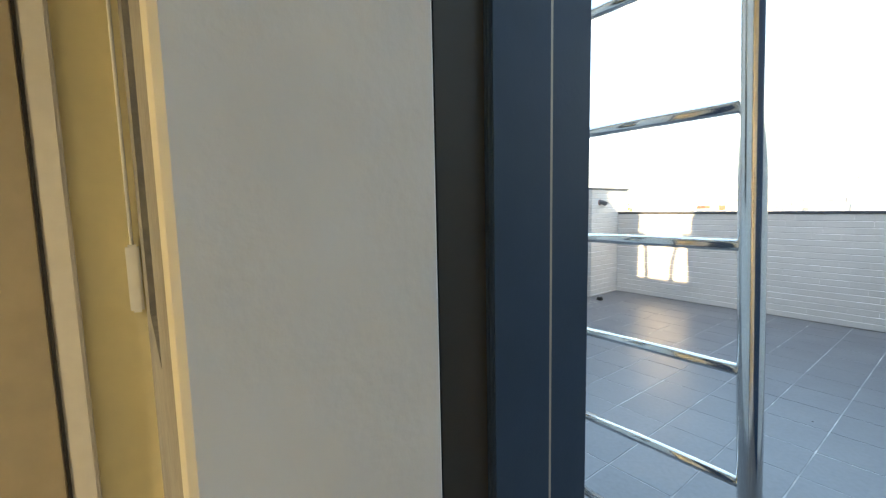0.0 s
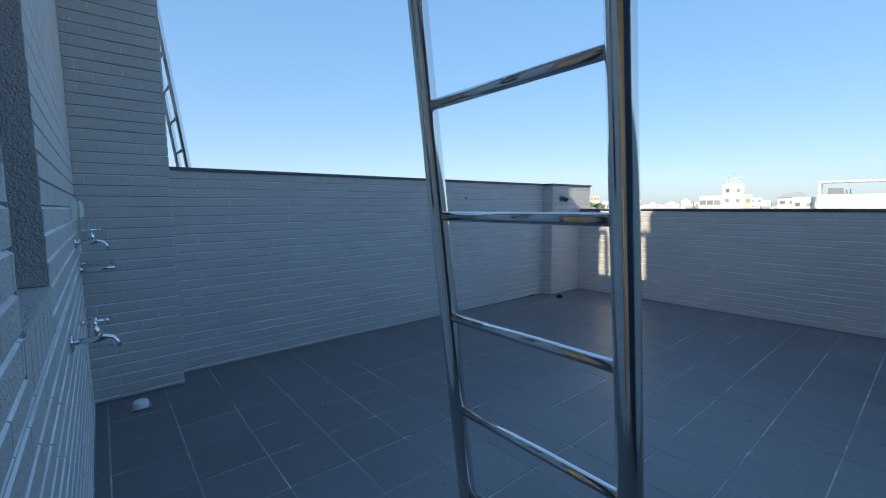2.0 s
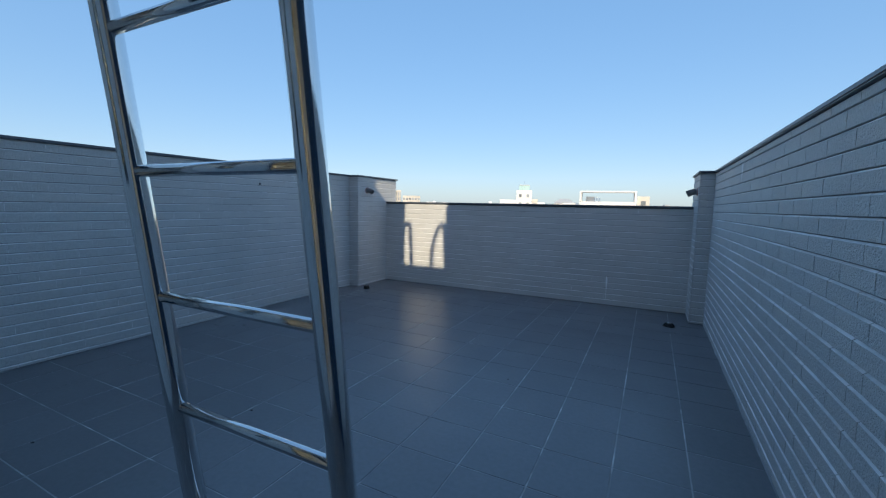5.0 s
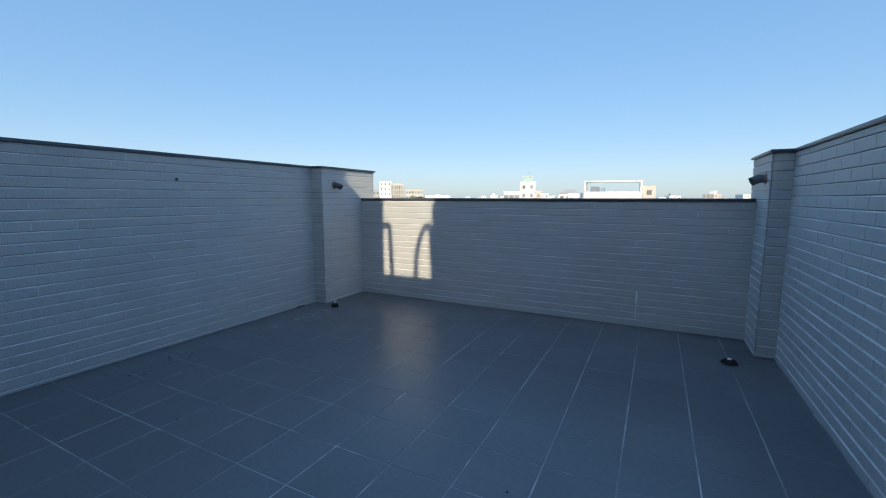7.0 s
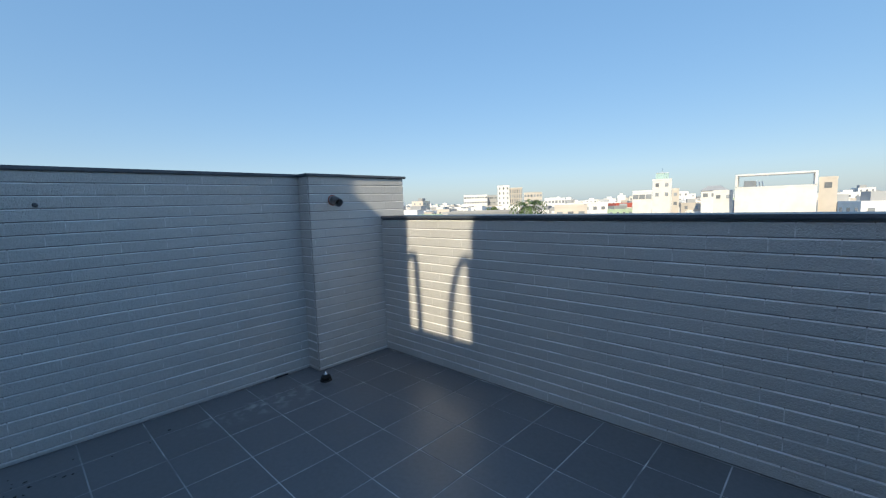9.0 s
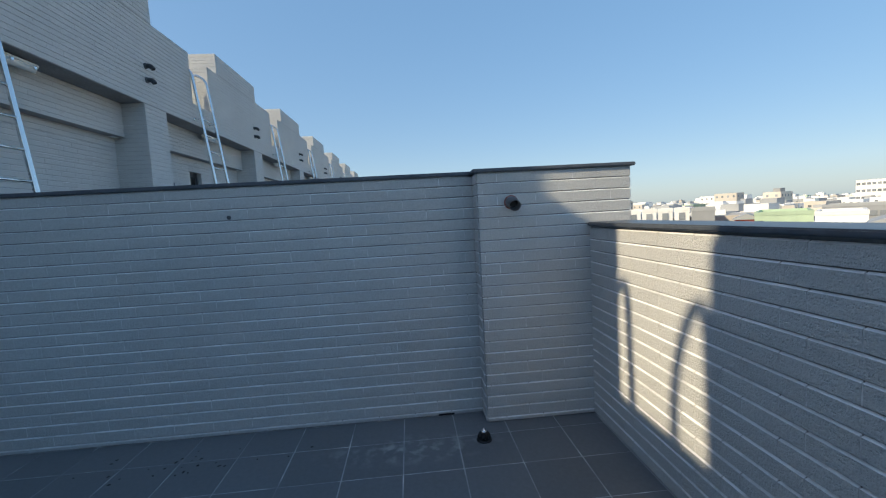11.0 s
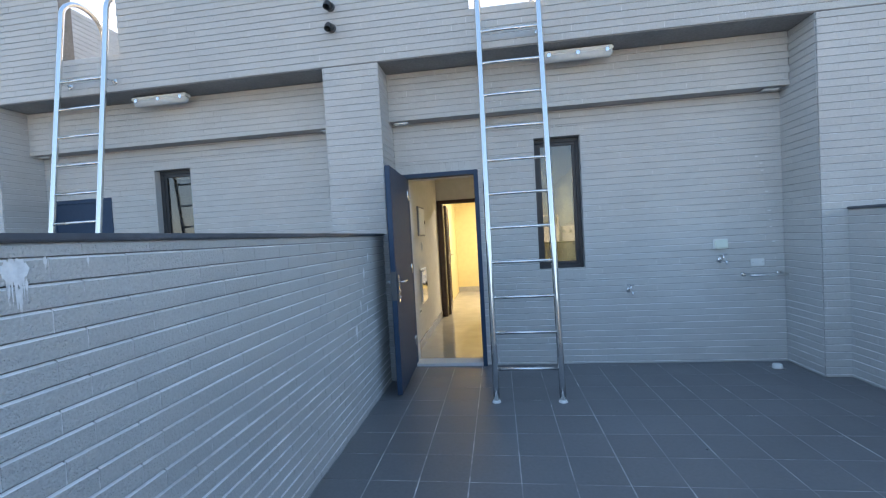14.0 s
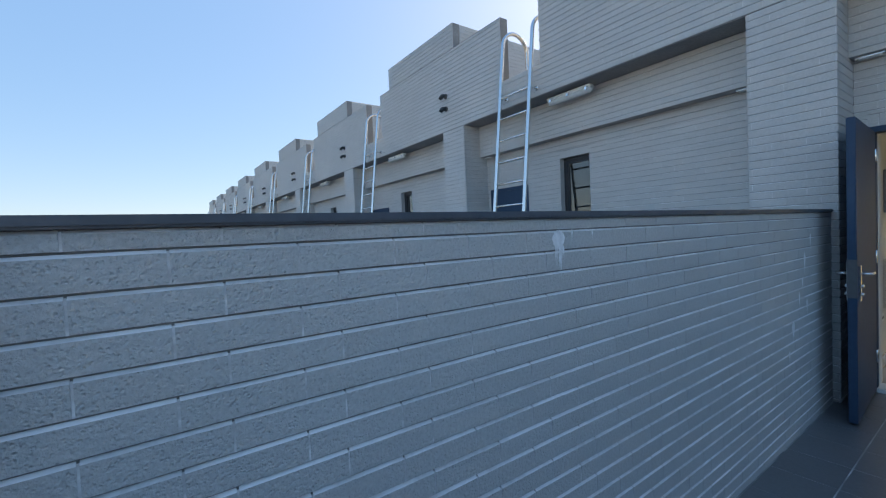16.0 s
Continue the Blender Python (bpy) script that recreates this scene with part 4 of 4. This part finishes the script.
for i in range(34):
    y = rnd.gauss(3.05, 0.33) if i < 28 else rnd.uniform(0.6, 3.0)
    x = -3.86 + rnd.gauss(0, 0.1) if i < 28 else rnd.uniform(-3.0, -1.2)
    bm = bmesh.new()
    s = rnd.uniform(0.003, 0.009)
    bmesh.ops.create_icosphere(bm, subdivisions=1, radius=s)
    for v in bm.verts:
        v.co = Vector((v.co.x * rnd.uniform(0.6, 1.8), v.co.y * rnd.uniform(0.5, 1.2), max(0, v.co.z) * 0.35 + 0.0005))
    lb = tagged(new("leaf_scrap", mesh_of("leaf_scrap", bm, M_DEBRIS)), "small dark scrap of dry leaf on the tiles", "litter", "scraps on the floor")
    lb.matrix_world = pose(x, y, 0.0, 0, 0, rnd.uniform(0, 360))

# ---- the town ----
EYE = Vector((-1.0, 3.2, 1.25))
ZG = -13.0


def spot(bearing, dist):
    a = radians(bearing)
    return EYE.x - math.sin(a) * dist, EYE.y + math.cos(a) * dist


def ztop(elev, dist):
    return EYE.z + math.tan(radians(elev + 0.2)) * dist


bm = bmesh.new()
ring = [[bm.verts.new((r * math.cos(2 * math.pi * k / 64), r * math.sin(2 * math.pi * k / 64), ZG)) for k in range(64)] for r in (60, 400, 4500)]
bm.faces.new(ring[0])
for a, b in zip(ring, ring[1:]):
    for k in range(64):
        bm.faces.new((a[k], a[(k + 1) % 64], b[(k + 1) % 64], b[k]))
setting("ground", bm, M_GROUND, "town ground reaching to the horizon", "ground")

_win_mesh = {}


def win_mesh(w, h):
    k = (round(w, 2), round(h, 2))
    if k not in _win_mesh:
        _win_mesh[k] = mesh_of("window", bbox(-w / 2, w / 2, -0.12, 0.06, 0, h, 0), M_WIN)
    return _win_mesh[k]


def block(name, label, b0, b1, elev, dist, depth, material, win=None, roof=None, parent=None, category="building", z0=ZG, rooflip=0.5, drop=1.4):
    """A building whose near side spans the bearings b0 > b1 at dist."""
    xa, ya = spot(b0, dist)
    xb, yb = spot(b1, dist)
    w = math.hypot(xb - xa, yb - ya)
    ang = math.degrees(math.atan2(yb - ya, xb - xa))
    top = ztop(elev, dist)
    h = thing(name, label, category, "", ((xa + xb) / 2, (ya + yb) / 2, z0), ang) if parent is None else parent
    H = top - z0
    bm = bmesh.new()
    box(bm, -w / 2, w / 2, 0, depth, 0, H - rooflip)
    part("wall", bm, material, h)
    bm = bmesh.new()
    if roof == "gable":
        v = [bm.verts.new(p) for p in ((-w / 2 - 0.3, -0.3, H - rooflip), (w / 2 + 0.3, -0.3, H - rooflip), (w / 2 + 0.3, depth, H - rooflip), (-w / 2 - 0.3, depth, H - rooflip), (0, -0.3, H + w * 0.12), (0, depth, H + w * 0.12))]
        for f in ((0, 1, 4), (2, 3, 5), (1, 2, 5, 4), (3, 0, 4, 5), (3, 2, 1, 0)):
            bm.faces.new([v[i] for i in f])
    elif roof == "hip":
        v = [bm.verts.new(p) for p in ((-w / 2 - 0.4, -0.4, H - rooflip), (w / 2 + 0.4, -0.4, H - rooflip), (w / 2 + 0.4, depth + 0.4, H - rooflip), (-w / 2 - 0.4, depth + 0.4, H - rooflip), (-w / 4, depth / 2, H + w * 0.16), (w / 4, depth / 2, H + w * 0.16))]
        for f in ((0, 1, 5, 4), (1, 2, 5), (2, 3, 4, 5), (3, 0, 4), (3, 2, 1, 0)):
            bm.faces.new([v[i] for i in f])
    else:
        t = 0.25
        box(bm, -w / 2 - 0.05, w / 2 + 0.05, -0.05, t, H - rooflip, H), box(bm, -w / 2 - 0.05, w / 2 + 0.05, depth - t, depth, H - rooflip, H)
        box(bm, -w / 2 - 0.05, -w / 2 + t, t, depth - t, H - rooflip, H), box(bm, w / 2 - t, w / 2 + 0.05, t, depth - t, H - rooflip, H)
    rm = {"gable": M_CITYG, "hip": M_CITYG}.get(roof, material)
    part("roof", bm, rm, h)
    if win:
        cols, rows, ww, wh, vis = win
        for j in range(rows):
            for i in range(cols):
                wo = new("window", win_mesh(ww, wh))
                wo.parent = h
                wo.location = (-w / 2 + w * (i + 0.5) / cols, 0, H - drop - wh - j * vis)
    return h, w, H


# white stair tower with green glass lantern, and its lower wings
h, w, H = block("stair_tower", "tall white stair tower with a pale green glass lantern", 16.9, 14.85, 2.05, 160, 6, M_CITYW, (2, 2, 1.0, 1.2, 3.2))
for k in range(6):
    part("lantern_pane", bbox(-1.9 + 0.65 * k, -1.35 + 0.65 * k, 0.6, 3.6, H, H + 1.9, 0), M_GLASSGREEN, h, "pale green glass")
part("lantern_roof", bbox(-2.0, 2.0, 0.5, 3.7, H + 1.9, H + 2.05, 0), M_CITYW, h)
bm = bmesh.new()
tube(bm, [(0, 2, H + 2.0), (0, 2, H + 3.6)], 0.06, 6)
part("mast", bm, M_STEEL, h)
block("white_house", "low white house with a shaded veranda", 19.1, 16.95, 0.75, 160, 9, M_CITYW, (3, 1, 1.8, 1.5, 3.2))
block("tan_house", "low tan wing beside the white tower", 14.8, 14.05, 0.85, 158, 8, M_CITYT, (1, 2, 1.0, 1.0, 3.0))
block("hip_roof_house", "white house under a dark hipped roof", 11.8, 9.3, 0.6, 170, 8, M_CITYW, (3, 1, 1.4, 1.2, 3.0), "hip")
block("white_house", "plain low white house beside the framed building", 10.6, 8.75, 0.45, 145, 9, M_CITYW, (2, 1, 1.0, 1.0, 3.0))
# white building with an open roof frame
h, w, H = block("framed_building", "white building crowned by an open rectangular roof frame", 8.6, 1.7, 0.68, 140, 12, M_CITYW, None)
bm = bmesh.new()
box(bm, -w / 2, -w / 2 + 0.55, -0.3, 6, H, H + 2.95), box(bm, w / 2 - 0.55, w / 2, -0.3, 6, H, H + 2.95), box(bm, -w / 2, w / 2, -0.3, 6, H + 2.95, H + 3.4)
part("roof_frame", bevelled(bm, 0.03, 1), M_CITYW, h)
bm = bmesh.new()
box(bm, -w / 2 + 1.6, -w / 2 + 4.4, 7, 11, H - 0.3, H + 1.75)
part("roof_hut", bm, M_CITYW, h)
for i in range(3):
    bm = bmesh.new()
    tube(bm, [(-w / 2 + 4.5 + 0.75 * i, 9, H - 0.3), (-w / 2 + 4.2 + 0.75 * i, 9, H + 1.75 - 0.12 * i)], 0.16, 6)
    part("fin", bm, M_CITYW, h)
block("tan_house", "plain tan annex beside the framed building", 1.6, 0.2, 1.4, 142, 9, M_CITYT, (1, 1, 1.4, 1.4, 3.0))
# long slabs on the skyline
block("hospital_block", "long pale institutional block with bands of windows", 40.6, 37.4, 0.95, 310, 25, M_CITYW, (9, 3, 1.4, 1.2, 3.6))
block("hospital_block", "grey wing of the institutional block", 37.4, 36.1, 0.85, 318, 25, M_CITYG, (5, 3, 1.2, 1.2, 3.6))
block("high_rise", "tall cream high-rise with a stepped top", 36.0, 34.4, 2.1, 300, 16, M_CITYW, (3, 6, 1.0, 1.5, 3.4))
block("high_rise", "tall striped grey high-rise with vertical windows", 34.4, 32.7, 1.75, 302, 16, M_CITYT, (7, 5, 0.6, 2.4, 3.4))
block("apartment_block", "cream apartment block with balconies", 32.5, 30.1, 1.05, 260, 14, M_CITYT, (6, 5, 1.2, 1.3, 3.2))
block("apartment_block", "low pale apartment block", 29.8, 27.2, 0.2, 230, 12, M_CITYW, (6, 2, 1.2, 1.3, 3.2))
# nearer roofs
for i in range(4):
    b = 61.0 - 1.72 * i
    block("white_row_house", "white terraced house with one dark square window", b, b - 1.55, -0.85, 75, 8, M_CITYW, (1, 2, 0.85, 1.1, 3.2), drop=0.75)
block("grey_end_house", "end house with a plain grey gable wall", 54.1, 51.8, -0.95, 74, 9, M_CITYG, None)
block("red_roof_house", "small house under a red sheet roof", 50.0, 47.8, -2.1, 72, 8, M_CITYR, None, "gable")
block("green_roof_shed", "long shed with a pale green sheet roof", 48.2, 43.4, -1.75, 70, 14, M_CITYV, (6, 1, 0.8, 0.5, 3.0))
block("white_workshop", "long white workshop with barred windows", 43.3, 39.5, -1.9, 66, 10, M_CITYW, (4, 1, 1.2, 0.6, 3.0))
block("long_grey_house", "long grey house with a dark roof line", 42.9, 33.4, -1.25, 110, 10, M_CITYG, (12, 1, 1.2, 0.9, 3.0))
block("gable_shed", "grey-beige shed with a shallow gable", 39.6, 33.9, -2.75, 52, 12, M_CITYT, (4, 1, 0.7, 0.5, 3.0), "gable")
block("orange_shed", "small orange sheet metal lean-to", 33.8, 32.4, -2.8, 54, 6, M_ORANGE, None)
block("beige_gable_shed", "beige shed with a shallow gable roof", 31.1, 26.6, -3.1, 50, 12, M_CITYW, None, "gable")
block("tan_house", "large tan house with one framed window", 28.6, 24.5, -0.8, 95, 12, M_CITYT, (3, 2, 1.2, 1.0, 3.2))
block("white_house", "white house behind the trees", 27.0, 22.0, -0.55, 150, 10, M_CITYW, (5, 2, 1.2, 1.0, 3.2))


def water_tank(b, dist, elev, r):
    x, y = spot(b, dist)
    z = ztop(elev, dist)
    t = thing("water_tank", "domed stainless steel roof water tank", "water tank", "roof water tanks", (x, y, z - 1.5))
    part("tank", lathe([(r, 0), (r, 1.05), (r * 0.9, 1.25), (r * 0.55, 1.42), (0.18, 1.48), (0.18, 1.56), (0.02, 1.56)], 28), M_TANK, t)
    for a in range(4):
        c, s = math.cos(a * 1.571 + 0.7) * r * 0.8, math.sin(a * 1.571 + 0.7) * r * 0.8
        bm = bmesh.new()
        box(bm, c - 0.05, c + 0.05, s - 0.05, s + 0.05, ZG - (z - 1.5), 0)
        part("leg", bm, M_STEEL, t)


water_tank(36.9, 42, -3.0, 0.72)
water_tank(30.3, 42, -3.2, 0.85)


def tree(name, label, b, dist, top, spread, seed, palm=False):
    rnd = random.Random(seed)
    x, y = spot(b, dist)
    t = thing(name, label, "tree", "", (x, y, ZG))
    H = top - ZG
    bm = bmesh.new()
    if palm:
        tube(bm, [(0, 0, 0), (0.2, 0, H * 0.4), (0.1, 0.1, H * 0.75), (0, 0, H - 1.3)], [0.28, 0.2, 0.17, 0.14], 8)
        part("trunk", bm, M_TRUNK, t)
        for k in range(22):
            a = 2 * math.pi * k / 22 + rnd.uniform(-0.15, 0.15)
            lift = rnd.uniform(-0.4, 1.2)
            bm = bmesh.new()
            spine = [Vector((math.cos(a) * s, math.sin(a) * s, H - 1.3 + lift * s - 0.28 * s * s)) for s in [spread * q / 9 for q in range(10)]]
            side = Vector((-math.sin(a), math.cos(a), 0))
            for p, q in zip(spine[1:], spine[2:]):
                for sg in (-1, 1):
                    tip = p + side * sg * rnd.uniform(0.45, 0.7) + Vector((0, 0, -rnd.uniform(0.15, 0.4))) + (q - p)
                    vs = [bm.verts.new(c) for c in (p, p + (q - p) * 0.8, tip)]
                    bm.faces.new(vs)
            part("frond", bm, M_LEAF, t)
        return t
    tube(bm, [(0, 0, 0), (0.1, 0, H * 0.3), (0, 0.1, H * 0.6)], [0.3, 0.22, 0.12], 8)
    for k in range(5):
        a = k * 1.3
        tube(bm, [(0, 0.05, H * 0.5), (math.cos(a) * spread * 0.35, math.sin(a) * spread * 0.35, H * 0.72), (math.cos(a) * spread * 0.6, math.sin(a) * spread * 0.6, H * 0.85)], [0.1, 0.07, 0.03], 6)
    part("trunk", bm, M_TRUNK, t)
    verts, polys = [], []
    lumps = [(Vector((rnd.gauss(0, 0.45) * spread, rnd.gauss(0, 0.35) * spread, H * rnd.uniform(0.62, 0.93))), rnd.uniform(0.25, 0.5) * spread) for _ in range(14)]
    for c, r in lumps:
        for _ in range(130):
            d = Vector((rnd.gauss(0, 1), rnd.gauss(0, 1), rnd.gauss(0, 0.8))).normalized() * r * rnd.uniform(0.55, 1.05)
            p = c + d
            u, v = Vector((rnd.uniform(-1, 1), rnd.uniform(-1, 1), rnd.uniform(-1, 1))).normalized(), d.normalized()
            wv = u.cross(v).normalized() * 0.16
            u = v.cross(wv).normalized() * 0.28
            i = len(verts)
            verts += [p - wv, p + u, p + wv, p - u * 0.6]
            polys.append((i, i + 1, i + 2, i + 3))
    me = bpy.data.meshes.new("crown")
    me.from_pydata(verts, [], polys)
    me.materials.append(M_LEAF)
    cr = new("crown", me)
    cr.parent = t
    return t


tree("palm_tree", "tall coconut palm rising above the roofs", 31.8, 68, ztop(0.3, 68), 3.4, 1, True)
for i, (b, d, e, s) in enumerate(((34.0, 66, -2.0, 2.6), (33.0, 70, -2.2, 2.4), (30.5, 66, -2.3, 3.2), (29.2, 62, -2.5, 2.4), (27.4, 56, -3.0, 2.0), (49.2, 62, -2.6, 2.2), (47.6, 66, -2.4, 1.8), (36.6, 150, -0.7, 3.0), (50.8, 130, -1.0, 3.0), (25.6, 60, -3.0, 2.4))):
    tree("roadside_tree", "leafy green tree between low buildings", b, d, ztop(e, d), s, 20 + i)

# the low town beyond, nobody could count it
rnd = random.Random(11)
sets = {M_CITYW: [], M_CITYT: [], M_CITYG: [], M_CITYR: [], M_CITYV: []}
wins = []


def rect_box(x, y, w, d, ang, z0, z1):
    c, s = math.cos(ang), math.sin(ang)
    return [(x + a * c - b * s, y + a * s + b * c, z) for z in (z0, z1) for a, b in ((-w, -d), (w, -d), (w, d), (-w, d))]


for i in range(5200):
    dist = 90 + 1300 * rnd.random() ** 1.2
    bear = rnd.uniform(-32, 118)
    if dist < 185 and -2 < bear < 46:
        continue
    x, y = spot(bear, dist)
    if y < 45 and x < 45:
        if y < 30:
            continue
    w, d = rnd.uniform(2.5, 7), rnd.uniform(3, 8)
    top = ZG + (rnd.uniform(6.5, 12.6) if rnd.random() < 0.93 or dist < 260 else rnd.uniform(13, 18))
    ang = 0.35 + rnd.choice((0, 0, 0, 0.5)) + rnd.uniform(-0.05, 0.05)
    m = rnd.choices((M_CITYW, M_CITYT, M_CITYG, M_CITYR, M_CITYV), (10, 6, 3, 0.5, 0.5))[0]
    sets[m].append(rect_box(x, y, w, d, ang, ZG, top))
    if rnd.random() < 0.5:
        sets[rnd.choice((M_CITYW, M_CITYG))].append(rect_box(x + rnd.uniform(-1, 1), y + rnd.uniform(-1, 1), w * 0.4, d * 0.4, ang, top, top + rnd.uniform(0.8, 2.4)))
    if dist < 420:
        toward = Vector((EYE.x - x, EYE.y - y))
        for ax, ay, half, other in ((0, -1, w, d), (0, 1, w, d), (1, 0, d, w), (-1, 0, d, w)):
            nx, ny = ax * math.cos(ang) - ay * math.sin(ang), ax * math.sin(ang) + ay * math.cos(ang)
            if nx * toward.x + ny * toward.y <= 0:
                continue
            n = max(1, int(half * 2 / 2.6))
            for r in range(3):
                for k in range(n):
                    o = -half + (k + 0.5) * 2 * half / n
                    wins.append(rect_box(x + nx * other - ny * o, y + ny * other + nx * o, 0.5 if ax == 0 else 0.06, 0.06 if ax == 0 else 0.5, ang, top - 2.4 - 3.1 * r, top - 1.2 - 3.1 * r))


def far_stuff(name, label, boxes, material):
    v, f = [], []
    for b in boxes:
        i = len(v)
        v += b
        f += [(i + 4, i + 5, i + 6, i + 7), (i, i + 1, i + 5, i + 4), (i + 1, i + 2, i + 6, i + 5), (i + 2, i + 3, i + 7, i + 6), (i + 3, i, i + 4, i + 7)]
    me = bpy.data.meshes.new(name)
    me.from_pydata(v, [], f)
    me.materials.append(material)
    tagged(new(name, me), label, "buildings", kind="stuff")


for m, nm in ((M_CITYW, "white"), (M_CITYT, "tan"), (M_CITYG, "grey"), (M_CITYR, "red"), (M_CITYV, "green")):
    far_stuff("far_town", "distant low " + nm + " houses of the town", sets[m], m)
far_stuff("far_town_windows", "distant dark windows of the town", wins, M_WIN)

# ---- pieces of walls and floor ----
brick_set(wall_east, [((XR + G, 5.0, 0), EAST, courses(5.0 - YP, 0.004, ZP - 0.024, (), 0.69, -0.014))], 300, (0, 3.9, 1.0))
brick_set(wall_west, [((XL - G, YP, 0), WEST, courses(4.73 - YP, 0.004, ZP - 0.024, (), 0.14))], 300, (XL, 3.4, 0.9))
brick_set(wall_north, [((-4.0, YF + G, 0), NORTH, courses(3.875, 0.004, ZF - 0.024, (), 0.98, 0.006))], 300, (-3.0, YF, 0.7))
brick_set(pier_1, [((-4.0 - G, 4.73 + G, 0), WEST, courses(5.64 - 4.73 - G, 0.004, ZP - 0.024, [(YF - 4.73 - 0.005, 2, -1, 0.0)], 0.5)), ((XL - G, 4.73 + G, 0), NORTH, courses(0.14, 0.004, ZP - 0.024, (), 0.3))], 150, (-4, 4.9, 1.0))
brick_set(pier_2, [((-0.125 + G, 5.64, 0), EAST, courses(5.64 - 5.0 - G, 0.004, ZP - 0.024, (), 0.5)), ((-0.125 + G, 5.0 + G, 0), NORTH, courses(0.125, 0.004, ZP - 0.024, (), 0.3))], 150, (-0.1, 4.9, 1.0))
brick_set(wall_south, [((BAY0, -G, 0), SOUTH, front_rects(0.004))], 300, (-2.3, 0, 1.0))
brick_set(beam, [((BAY0, YB - G, 0), SOUTH, courses(BAY0 - BAY1, ZB, ZS - 0.002, (), 0.3))], 150, (-2.0, 0.15, 3.0))
brick_set(roof_parapet, upper_faces(), 300, (-1.3, YP, 3.4))
brick_set(pillar_1, pillar_faces(0.004), 150, (0.2, YP, 2.2))
brick_set(pillar_2, [((o[0] - PITCH, o[1], o[2]), d, r) for o, d, r in pillar_faces(0.004)], 200, (-4.0, YP, 1.4))

TS = 0.2985
tile_cache = {}
for i in range(-1, 15):
    x1, x0 = min(XR - 0.001, -TS * i - 0.0028), max(XL + 0.001, -TS * (i + 1) + 0.0028)
    if x1 - x0 < 0.02:
        continue
    for j in range(0, 20):
        y0, y1 = max(0.003, 0.06 + TS * (j - 1) + 0.0024), min(YF - 0.002, 0.06 + TS * j - 0.0024)
        if y1 - y0 < 0.02:
            continue
        key = (round(x1 - x0, 3), round(y1 - y0, 3))
        if key not in tile_cache:
            w, d, c = (x1 - x0) / 2, (y1 - y0) / 2, 0.0007
            me = bpy.data.meshes.new("floor_tile")
            me.from_pydata([(-w, -d, -0.004), (w, -d, -0.004), (w, d, -0.004), (-w, d, -0.004), (-w + c, -d + c, 0), (w - c, -d + c, 0), (w - c, d - c, 0), (-w + c, d - c, 0)], [], [(4, 5, 6, 7), (0, 1, 5, 4), (1, 2, 6, 5), (2, 3, 7, 6), (3, 0, 4, 7)])
            me.materials.append(M_FLOOR)
            tile_cache[key] = me
        ob = new("floor_tile", tile_cache[key])
        ob.parent = floor
        ob.location = ((x0 + x1) / 2, (y0 + y1) / 2, random.uniform(-0.0006, 0.0002))
